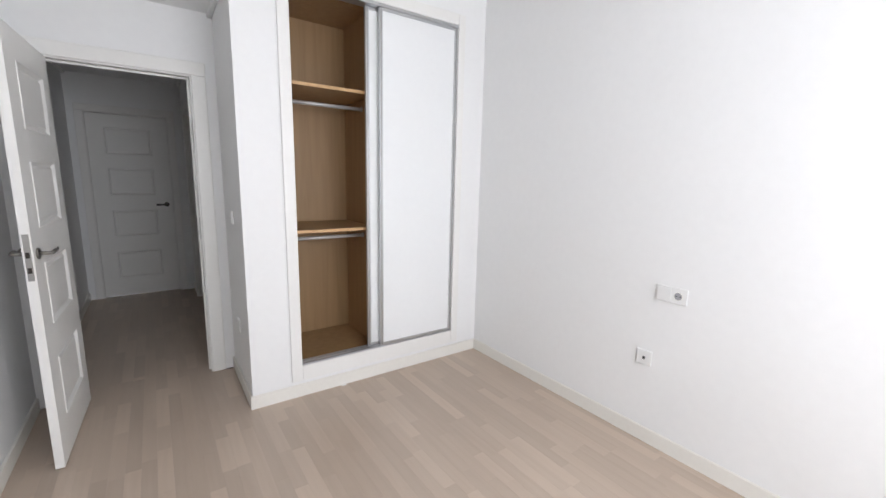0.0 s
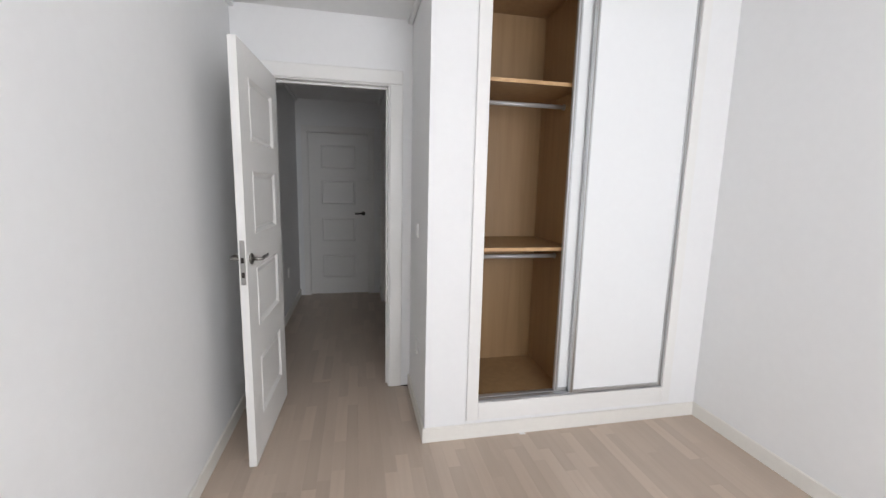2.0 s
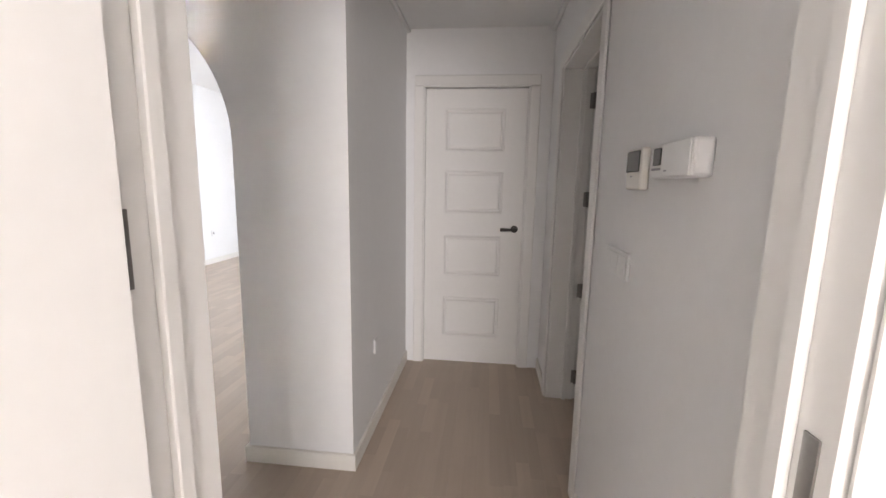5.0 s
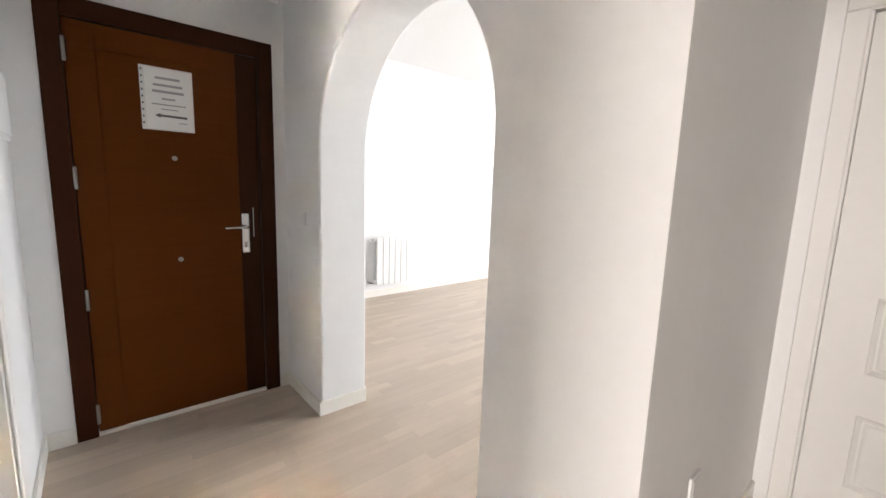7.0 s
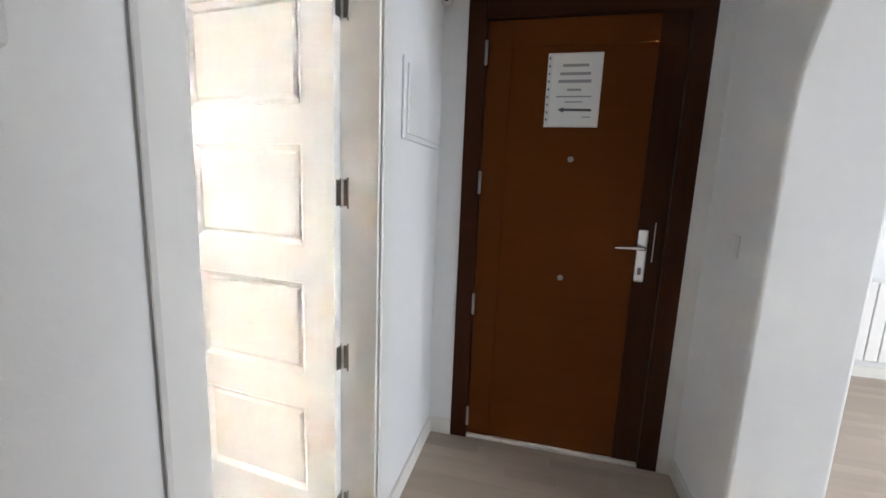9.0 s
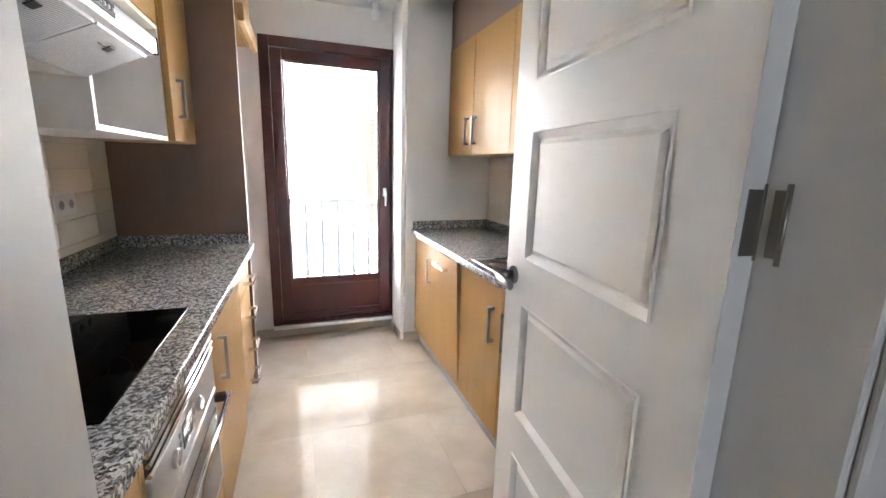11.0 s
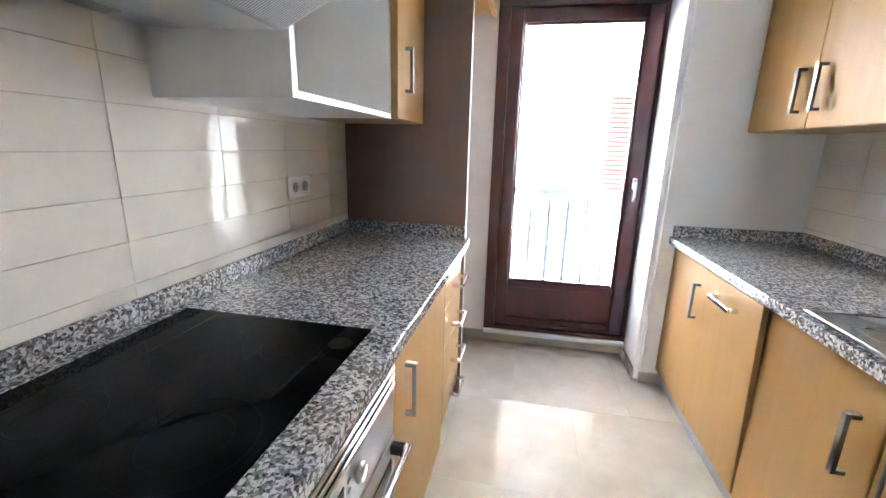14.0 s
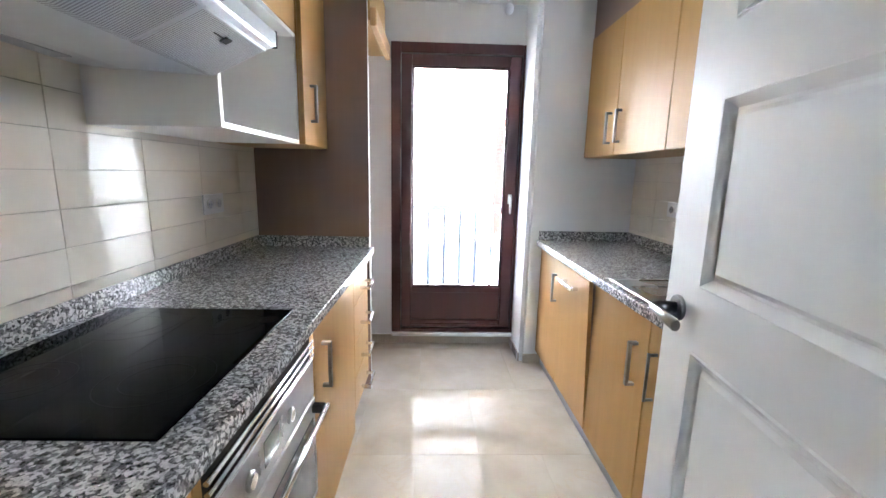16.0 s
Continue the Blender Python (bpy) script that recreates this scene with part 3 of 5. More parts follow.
def open_hinge(parent, m, shut, z):
    """A butt hinge of an open door: barrel in the gap, one plate on the leaf's edge, one on the jamb."""
    still = Matrix.Translation(m.translation) @ pose(0, 0, z, 0, 0, shut)
    h = part("hinge", disc((-0.001, -0.006, -0.05), (0, 0, 1), 0.007, 0.10, 14, bevel=0.003), PEWTER, parent, "steel butt hinge", at=still)
    part("jamb_plate", box(-0.0036, -0.0012, 0.010, 0.024, -0.042, 0.042, 0.001), PEWTER, h, at=still)
    part("jamb_rim", tube([(-0.0024, 0.026, -0.05), (-0.0024, 0.026, 0.05)], 0.0035, 8), PEWTER, h, at=still)
    part("leaf_plate", box(-0.0014, -0.0002, 0.003, 0.026, -0.042, 0.042), PEWTER, h, at=m @ pose(0, 0, z))
    return h


def door(name, m, width, label, handle_mat, curved, lock=True, hinges=True, stiles=(0.14, 0.15), shut=None, rails=(0.205, 0.515, 0.685, 0.99, 1.155, 1.46, 1.60, 1.895)):
    """A panelled leaf with levers on both faces, lock plate and hinges. m: the hinge edge's pose, the leaf goes along its x."""
    e = thing(name, label, "door", m.translation, kind="structure")
    leaf = part("leaf", panel_leaf(width, stiles, rails), LACQUER, e, at=m @ pose(0, 0, 0.008))
    for side, y in ((-1, 0.0), (1, 0.036)):
        flip = Matrix.Scale(-1, 4, (1, 0, 0))
        lever(leaf, m @ Matrix.Translation((width - 0.058, y, 1.055)) @ flip, side, handle_mat, curved)
    if lock:
        part("lock_plate", box(width - 0.0005, width + 0.0025, 0.007, 0.029, 0.94, 1.15, 0.001), STEEL, leaf, "steel lock plate on the door edge", at=m)
        part("latch", boxes([(width + 0.002, width + 0.009, 0.012, 0.024, 1.045, 1.07), (width + 0.002, width + 0.004, 0.011, 0.025, 0.975, 1.0)]), DARKGAP, leaf, at=m)
    if hinges:
        for z in (0.16, 0.73, 1.295, 1.865):
            if shut is None:
                hinge(leaf, m @ pose(-0.006, -0.003, z))
            else:
                open_hinge(leaf, m, shut, z)
    return e


def door_lining(name, axis, a0, a1, w0, w1, top=DOOR_TOP, casing=0.085, sides=(True, True), stop=None, faces=None):
    """Jambs, head and casings round an opening. axis: along which the wall runs; a0, a1: the clear opening; w0, w1: the wall's faces."""
    e = thing(name, "white lacquered door lining with flat casings", "door frame", ((a0 + a1) / 2, w0, 0) if axis == "x" else (w0, (a0 + a1) / 2, 0), kind="structure")
    t = 0.022

    def put(nm, u0, u1, v0, v1, z0, z1, bevel=0.003):
        bm = box(u0, u1, v0, v1, z0, z1, bevel) if axis == "x" else box(v0, v1, u0, u1, z0, z1, bevel)
        part(nm, bm, LACQUER, e)
    put("jamb", a0 - t, a0, w0 - 0.002, w1 + 0.002, 0.0005, top)
    put("jamb", a1, a1 + t, w0 - 0.002, w1 + 0.002, 0.0005, top)
    put("head", a0 - t, a1 + t, w0 - 0.002, w1 + 0.002, top, top + t)
    for on, v0, v1 in ((sides[0], w0 - 0.016, w0 - 0.0025), (sides[1], w1 + 0.0025, w1 + 0.016)):
        if on:
            put("casing", a0 - 0.008 - casing, a0 - 0.008, v0, v1, 0.001, top + 0.0075, 0.005)
            put("casing", a1 + 0.008, a1 + 0.008 + casing, v0, v1, 0.001, top + 0.0075, 0.005)
            put("casing", a0 - 0.008 - casing, a1 + 0.008 + casing, v0, v1, top + 0.008, top + 0.008 + casing, 0.005)
    if stop:
        s0, s1 = stop
        put("stop", a0, a0 + 0.013, s0, s1, 0.0008, top - 0.013, 0.002)
        put("stop", a1 - 0.013, a1, s0, s1, 0.0008, top - 0.013, 0.002)
        put("stop", a0, a1, s0, s1, top - 0.0128, top - 0.0002, 0.002)
    return e


# bedroom door, standing open into the bedroom
door_lining("door_frame_bedroom", "x", -0.383, 0.333, BED_N, HALL_S, stop=(0.06, 0.085))
door("door_bedroom", pose(-0.378, -0.012, 0, 0, 0, -92.3), 0.725, "white lacquered panelled door standing open", PEWTER, True)
part("strike_plate", box(0.3305, 0.3335, 0.03, 0.05, 0.98, 1.13), STEEL, bpy.data.objects["door_frame_bedroom"], "steel strike plate in the jamb")
# kitchen door, standing open into the kitchen
door_lining("door_frame_kitchen", "x", -2.143, -1.43, BED_N, HALL_S, casing=0.08)
door("door_kitchen", pose(-2.139, 0.021, 0, 0, 0, -96.0), 0.707, "white lacquered panelled kitchen door standing open", SATIN, False, shut=0, stiles=(0.119, 0.119), rails=(0.185, 0.518, 0.645, 0.98, 1.105, 1.438, 1.56, 1.895))
# closed door at the corridor's end
door_lining("door_frame_corridor", "x", -0.455, 0.265, COR_N, COR_N + 0.1, stop=(COR_N + 0.062, COR_N + 0.09), casing=0.07)
door("door_corridor", pose(-0.453, COR_N + 0.022, 0), 0.716, "closed white lacquered panelled door at the corridor's end", DARKIRON, False, lock=False, hinges=False)
# side door, open into the dark side room
door_lining("door_frame_side", "y", SIDE_0 + 0.022, SIDE_1 - 0.022, COR_E, COR_E + 0.17, stop=(COR_E + 0.10, COR_E + 0.125), casing=0.075)
door("door_side", pose(COR_E + 0.182, SIDE_1 - 0.028, 0, 0, 0, -6), 0.82, "white lacquered panelled door open into a dark room", PEWTER, False)


def front_door():
    """The armoured entrance door: dark frame, leaf with stiles and a sunk field, long-plate lever, bolts and hinges."""
    x = HALL_W
    e = thing("door_front", "reddish-brown wooden entrance door, closed, with dark frame", "door", (x, 0.765, 0), kind="structure")
    y0, y1, top = 0.256, 1.275, 2.165
    fr = part("frame", boxes([(x - 0.12, x + 0.012, y0, y0 + 0.085, 0.001, top), (x - 0.12, x + 0.012, y1 - 0.085, y1, 0.001, top)], 0.003), SAPELEDARK, e, "dark reddish-brown frame")
    part("head", box(x - 0.12, x + 0.0121, y0 + 0.0851, y1 - 0.0851, top - 0.09, top, 0.003), SAPELEDARK, e)
    a, b, z0, z1 = y0 + 0.088, y1 - 0.088, 0.022, top - 0.093
    leaf = part("leaf", box(x - 0.055, x - 0.010, a, b, z0, z1, 0.002), SAPELE, e, "reddish-brown wood veneer leaf")
    part("stile", box(x - 0.0098, x - 0.004, a + 0.001, a + 0.115, z0 + 0.001, z1 - 0.001, 0.0015), SAPELE, leaf)
    part("stile", box(x - 0.0098, x - 0.004, b - 0.115, b - 0.001, z0 + 0.001, z1 - 0.001, 0.0015), SAPELEDARK, leaf)
    part("rail", box(x - 0.0098, x - 0.0042, a + 0.1155, b - 0.1155, z1 - 0.115, z1 - 0.001, 0.0015), SAPELE, leaf)
    part("rebate", boxes([(x - 0.115, x - 0.057, y0 + 0.0855, y0 + 0.11, 0.02, top - 0.0905), (x - 0.115, x - 0.057, y1 - 0.11, y1 - 0.0855, 0.02, top - 0.0905), (x - 0.115, x - 0.057, y0 + 0.11, y1 - 0.11, top - 0.12, top - 0.0905)]), SAPELEDARK, e)
    part("threshold", box(x - 0.06, x + 0.004, y0 + 0.086, y1 - 0.086, 0.0005, 0.018, 0.003), CREAM, e, "pale threshold strip")
    plate = part("lock_plate", box(x - 0.0038, x + 0.002, 1.075, 1.118, 0.925, 1.165, 0.008, seg=3), CHROME, leaf, "polished steel long lock plate")
    part("lever", tube([(x + 0.002, 1.096, 1.085), (x + 0.045, 1.096, 1.085), (x + 0.052, 1.088, 1.085), (x + 0.053, 1.05, 1.085), (x + 0.052, 1.0, 1.083), (x + 0.05, 0.975, 1.083)], [0.011, 0.009, 0.009, 0.008, 0.0075, 0.005]), CHROME, plate)
    part("cylinder", boxes([(x + 0.002, x + 0.006, 1.088, 1.104, 0.958, 0.992)], 0.003), STEEL, plate)
    for z in (1.466, 0.912):
        part("peephole" if z > 1.2 else "knob", disc((x - 0.0098, 0.755, z), (1, 0, 0), 0.013, 0.012, bevel=0.003), STEEL, leaf, "small round steel fitting")
    part("bolt_cover", box(x - 0.0038, x - 0.0025, 1.142, 1.147, 1.02, 1.20), STEEL, leaf)
    for z in (0.13, 0.742, 1.345, 1.93):
        part("hinge", box(x + 0.0125, x + 0.021, 0.338, 0.354, z - 0.055, z + 0.055, 0.004), STEEL, fr, "steel hinge")
    e.location.y += 0.016
    return e


front_door()


def door_notice():
    """A printed sheet in a punched clear sleeve, taped to the front door; lines of print too small to read."""
    x = HALL_W - 0.0035
    e = thing("notice", "printed paper notice in a punched plastic sleeve on the front door", "notice", (x, 0.74, 1.77))
    part("sleeve", box(x - 0.006, x - 0.0045 + 0.002, 0.624, 0.858, 1.608, 1.925), SLEEVE, e, "clear punched plastic sleeve")
    part("sheet", box(x - 0.0022, x - 0.0014, 0.645, 0.855, 1.615, 1.918), PAPER, e, "white printed sheet")
    rows = [(0.69, 0.80, 1.872, 0.012), (0.68, 0.81, 1.837, 0.012), (0.675, 0.815, 1.805, 0.013), (0.715, 0.775, 1.769, 0.009), (0.67, 0.82, 1.74, 0.006), (0.71, 0.785, 1.717, 0.005), (0.785, 0.825, 1.652, 0.004)]
    for a, b, z, h in rows:
        part("print_line", box(x - 0.0014, x - 0.001, a, b, z - h / 2, z + h / 2), GREYINK, e, "grey line of print")
    part("arrow", prism([(0.68, 1.683), (0.705, 1.695), (0.705, 1.689), (0.825, 1.687), (0.825, 1.676), (0.705, 1.678), (0.705, 1.671)], x - 0.0013, x - 0.0007, axis="x"), INK, e, "black arrow pointing to the hinge side")
    for z in np.arange(1.64, 1.91, 0.033):
        part("hole", box(x - 0.0024, x - 0.002, 0.629, 0.636, z - 0.005, z + 0.005), INK, e, "punched hole in the sleeve margin")
    e.location.y += 0.015


door_notice()


def wall_plate(name, label, category, center, normal, width, height, kind_of, mat=None):
    """A wall plate with sockets or rockers. normal: 'x', '-x', 'y' or '-y'; kind_of: a list of modules."""
    n = {"x": (0, 90), "-x": (0, -90), "y": (0, 180), "-y": (0, 0)}[normal][1]
    m = pose(*center, 0, 0, n)
    # in the plate's own space it faces -y
    e = thing(name, label, category, center)
    body = part("plate", box(-width / 2, width / 2, -0.010, -0.0003, -height / 2, height / 2, 0.003, seg=2), mat or PLASTIC, e, at=m)
    step = (width - 0.014) / len(kind_of)
    for i, k in enumerate(kind_of):
        cx = -width / 2 + 0.007 + step * (i + 0.5)
        if k == "rocker":
            part("rocker", box(cx - step / 2 + 0.001, cx + step / 2 - 0.001, -0.0145, -0.0102, -height / 2 + 0.01, height / 2 - 0.01, 0.002), mat or PLASTIC, body, at=m)
        elif k == "blank":
            part("blank", box(cx - step / 2 + 0.001, cx + step / 2 - 0.001, -0.0125, -0.0102, -height / 2 + 0.01, height / 2 - 0.01, 0.001), mat or PLASTIC, body, at=m)
        elif k == "socket":
            s = part("socket", disc((cx, -0.0102, 0), (0, -1, 0), 0.021, 0.002, 24), CREAM, body, "round recessed socket", at=m)
            # flat grey disc: the shade inside the socket put into colour
            part("well_shade", disc((cx, -0.0123, 0), (0, -1, 0), 0.0185, 0.0006, 24), GREYINK, s, at=m)
            part("pin_holes", disc((cx - 0.0095, -0.013, 0), (0, -1, 0), 0.003, 0.0005, 10, bm=disc((cx + 0.0095, -0.013, 0), (0, -1, 0), 0.003, 0.0005, 10)), BLACK, s, at=m)
        elif k == "jack":
            part("jack", box(cx - 0.007, cx + 0.007, -0.0125, -0.0102, -0.010, 0.006, 0.001), BLACK, body, "dark data jack", at=m)
        elif k == "tv":
            part("jack", disc((cx - 0.011, -0.0102, 0), (0, -1, 0), 0.006, 0.003, 14, bm=disc((cx + 0.011, -0.0102, 0), (0, -1, 0), 0.006, 0.003, 14)), BLACK, body, "round aerial jacks", at=m)
    return e


# sockets and switches
wall_plate("socket_plate", "white wide wall plate with one socket above the skirting", "socket", (BED_E, -2.245, 0.866), "-x", 0.155, 0.083, ["blank", "socket"])
wall_plate("socket_plate", "small white wall plate with a data jack low on the wall", "socket", (BED_E, -2.14, 0.484), "-x", 0.085, 0.083, ["jack"])
wall_plate("light_switch", "white light switch beside the bedroom door", "switch", (0.487, -0.32, 1.155), "-x", 0.083, 0.083, ["rocker"])
wall_plate("socket_plate", "white blank plate low on the closet side wall", "socket", (0.487, -0.34, 0.44), "-x", 0.083, 0.083, ["blank"])
wall_plate("light_switch", "white triple rocker switch under the thermostats", "switch", (COR_E, 0.965, 1.137), "-x", 0.222, 0.083, ["rocker", "rocker", "rocker"])
wall_plate("socket_plate", "small white plate low on the corridor wall", "socket", (COR_W, 1.765, 0.475), "x", 0.075, 0.083, ["blank"])
wall_plate("light_switch", "white light switch beside the front door", "switch", (-2.62, ARCH_S, 1.15), "-y", 0.083, 0.083, ["rocker"])
wall_plate("socket_plate", "white double socket in the living room", "socket", (LIV_W, 5.62, 0.50), "x", 0.155, 0.083, ["socket", "socket"])
wall_plate("socket_plate", "white socket in the living room", "socket", (LIV_W, 5.95, 0.50), "x", 0.083, 0.083, ["socket"])


def thermostat():
    x = COR_E
    e = thing("thermostat", "white wall thermostat with a grey display", "thermostat", (x, 0.845, 1.42))
    b = part("case", box(x - 0.026, x - 0.0005, 0.77, 0.881, 1.363, 1.476, 0.008, seg=3), CREAM, e)
    part("display", box(x - 0.0285, x - 0.0262, 0.777, 0.873, 1.412, 1.468, 0.002), SCREEN, b, "dark display under clear cover")
    part("button", box(x - 0.0275, x - 0.0262, 0.828, 0.84, 1.398, 1.402), GREYINK, b)
    e = thing("alarm_keypad", "white alarm control unit with a small dark display", "control unit", (x, 0.61, 1.43))
    b = part("case", box(x - 0.042, x - 0.0005, 0.46, 0.657, 1.391, 1.468, 0.008, seg=3), PLASTIC, e)
    part("display", box(x - 0.045, x - 0.0425, 0.60, 0.642, 1.42, 1.458, 0.002), SCREEN, b, "small dark display")
    part("buttons", box(x - 0.0445, x - 0.0425, 0.602, 0.647, 1.409, 1.414), GREYINK, b)
    part("shell", box(x - 0.046, x - 0.0422, 0.463, 0.592, 1.394, 1.465, 0.002), PLASTIC, b, "raised white cover")
    part("mark", box(x - 0.0465, x - 0.0461, 0.56, 0.575, 1.405, 1.408), GREYINK, b)


thermostat()


def intercom():
    y = HALL_S
    e = thing("intercom", "white wall-mounted intercom unit beside the kitchen door", "intercom", (-1.10, y, 1.5))
    b = part("case", box(-1.19, -0.985, y + 0.0005, y + 0.042, 1.395, 1.58, 0.012, seg=3), PLASTIC, e)
    part("screen", box(-1.135, -1.03, y + 0.0422, y + 0.045, 1.50, 1.56, 0.002), BLACK, b, "dark screen")
    part("grille", boxes([(-1.15, -1.10, y + 0.0422, y + 0.044, z, z + 0.004) for z in (1.425, 1.435, 1.445)]), GREYINK, b)
    part("button", disc((-1.165, y + 0.0422, 1.43), (0, 1, 0), 0.006, 0.002, 14), CREAM, b)
    e.location.x -= 0.013
    e.location.z += 0.049


intercom()


def fuse_box():
    y = HALL_S
    e = thing("fuse_box", "white plastic fuse box cover set in the hall wall", "fuse box", (-2.53, y, 1.6))
    b = part("frame", box(-2.85, -2.345, y + 0.0005, y + 0.014, 1.49, 1.775, 0.004), PLASTIC, e)
    part("door", box(-2.83, -2.365, y + 0.0143, y + 0.022, 1.51, 1.755, 0.004), PLASTIC, b, "hinged white cover")
    part("latch", box(-2.38, -2.372, y + 0.0222, y + 0.026, 1.61, 1.64), CREAM, b)


fuse_box()


def motion_sensor():
    e = thing("alarm_sensor", "small white alarm sensor in the hall corner", "sensor", (-2.86, 0.20, 2.2))
    b = part("case", box(-2.89, -2.845, HALL_S + 0.001, HALL_S + 0.05, 2.13, 2.23, 0.012, seg=3), PLASTIC, e)
    part("lens", disc((-2.8455, HALL_S + 0.025, 2.152), (1, 0.3, -0.4), 0.011, 0.008, 16), BLACK, b, "dark lens")


motion_sensor()


def radiator():
    """An aluminium sectional radiator on the living room wall."""
    x, y0, n = LIV_W, 2.925, 6
    e = thing("radiator", "white aluminium sectional radiator on the wall", "radiator", (x, y0 + 0.27, 0.16))
    for k in range(n):
        y = y0 + 0.02 + 0.085 * k
        part("section", boxes([(x + 0.12, x + 0.135, y, y + 0.078, 0.17, 0.755), (x + 0.045, x + 0.12, y + 0.033, y + 0.045, 0.19, 0.735)], 0.004), LACQUER, e)
    part("manifold", tube([(x + 0.08, y0 - 0.005, 0.72), (x + 0.08, y0 + 0.52, 0.72)], 0.02, 12), LACQUER, e)
    part("manifold", tube([(x + 0.08, y0 - 0.005, 0.20), (x + 0.08, y0 + 0.52, 0.20)], 0.02, 12), LACQUER, e)
    part("valve", tube([(x + 0.001, y0 - 0.03, 0.20), (x + 0.08, y0 - 0.03, 0.20), (x + 0.081, y0 - 0.004, 0.20)], [0.009, 0.014, 0.014]), STEEL, e, "steel valve and pipe")
    for y in (y0 + 0.1, y0 + 0.4):
        part("bracket", box(x + 0.0005, x + 0.06, y, y + 0.02, 0.70, 0.715), LACQUER, e)
    part("air_vent", disc((x + 0.08, y0 - 0.006, 0.72), (0, -1, 0), 0.012, 0.02, 14), STEEL, e)


radiator()


# ---- wardrobe ----
def wardrobe():
    f, back = WAR_Y, -0.03
    x0, x1, z0, z1, mid = 0.757, 2.003, 0.172, 2.543, 1.365
    e = thing("wardrobe", "built-in wardrobe, wood laminate inside, one half open", "wardrobe", (1.38, f + 0.3, 0.17))
    t = 0.016
    for nm, r in (("side_panel", (x0, x0 + t, f + 0.045, back, z0, z1)), ("side_panel", (x1 - t, x1, f + 0.045, back, z0, z1)), ("partition", (mid, mid + t, f + 0.10, back - t, z0 + 0.02, z1 - t)),
                  ("back_panel", (x0 + t, x1 - t, back - t, back, z0 + t, z1 - t)), ("top_panel", (x0 + t, x1 - t, f + 0.045, back, z1 - t, z1)), ("bottom_panel", (x0 + t, x1 - t, f + 0.02, back, z0, z0 + 0.02))):
        part(nm, box(*r), OAK, e)
    for z in (1.992, 1.082):
        for a, b in ((x0 + t + 0.001, mid - 0.001), (mid + t + 0.001, x1 - t - 0.001)):
            s = part("shelf", box(a, b, f + 0.087, back - t - 0.001, z - 0.019, z), OAK, e)
            part("edge", box(a, b, f + 0.085, f + 0.0869, z - 0.0192, z + 0.0002), BEECHEDGE, s, "lighter wood edge band")
            r = part("hanging_rail", tube([(a, f + 0.30, z - 0.085), (b, f + 0.30, z - 0.085)], 0.0125, 14), RAILGREY, e, "grey metal hanging rail")
            part("bracket", disc((b - 0.0005, f + 0.30, z - 0.085), (-1, 0, 0), 0.018, 0.008, 14), ALU, r)
    # frame round the opening
    for nm, r in (("casing", (0.722, 0.79, f - 0.014, f - 0.0005, 0.108, 2.595)), ("casing", (1.985, 2.045, f - 0.014, f - 0.0005, 0.108, 2.595)),
                  ("casing", (0.7905, 1.9845, f - 0.0139, f - 0.0005, 0.108, 0.209)), ("casing", (0.7905, 1.9845, f - 0.0139, f - 0.0005, 2.52, 2.595))):
        part(nm, box(*r, 0.003), LACQUER, e, "white lacquered frame board")
    for a, b in ((0.7575, 0.79), (1.9855, 2.0025)):
        part("lining", box(a, b, f - 0.0004, f + 0.044, 0.2095, 2.5195), LACQUER, e)
    for nm, r in (("track", (0.7905, 1.985, f - 0.008, f + 0.075, 0.2093, 0.2155)), ("track", (0.7905, 1.985, f - 0.008, f + 0.075, 2.502, 2.5195))):
        part(nm, box(*r), ALU, e, "grey aluminium sliding track")
    # grey strips on the track give the grooves' shade as colour
    part("groove_shade", boxes([(0.791, 1.984, f + 0.002, f + 0.012, 0.2156, 0.2175), (0.791, 1.984, f + 0.04, f + 0.05, 0.2156, 0.2175)]), GREYINK, e)
    for a, b, y in ((1.355, 1.983, f - 0.004), (1.275, 1.905, f + 0.034)):
        d = part("sliding_door", box(a + 0.02, b - 0.02, y + 0.006, y + 0.018, 0.235, 2.485), PANEL, e, "plain white sliding door in aluminium profile")
        for c in (a, b - 0.026):
            part("profile", boxes([(c, c + 0.026, y, y + 0.024, 0.219, 2.50)], 0.003), ALU, d, "aluminium edge profile")
            part("grip", box(c + 0.009, c + 0.015, y - 0.0012, y - 0.0002, 0.225, 2.495), STEEL, d)
        part("profile", boxes([(a + 0.0265, b - 0.0265, y + 0.001, y + 0.023, 0.219, 0.238)]), ALU, d)
        part("profile", boxes([(a + 0.0265, b - 0.0265, y + 0.001, y + 0.023, 2.482, 2.50)]), ALU, d)


wardrobe()
solid("paint_chip", box(1.045, 1.08, WAR_Y - 0.03, WAR_Y - 0.014, 0.0005, 0.004, 0.001), PLASTIC, "small white scrap lying by the skirting", "scrap")


# ---- kitchen ----
def bow_handle(parent, at, length=0.17, mat=None, reach=0.032):
    """A square bow handle: local z along the bar, standing off along -y."""
    w, t = 0.017, 0.012
    bm = boxes([(-w / 2, w / 2, -reach, t - reach, -length / 2, length / 2), (-w / 2, w / 2, t - 0.0002 - reach, -0.0002, -length / 2, -length / 2 + t), (-w / 2, w / 2, t - 0.0002 - reach, -0.0002, length / 2 - t, length / 2)], 0.001)
    return part("handle", bm, mat or BRONZE, parent, "grey-brown metal bow handle", at=at)


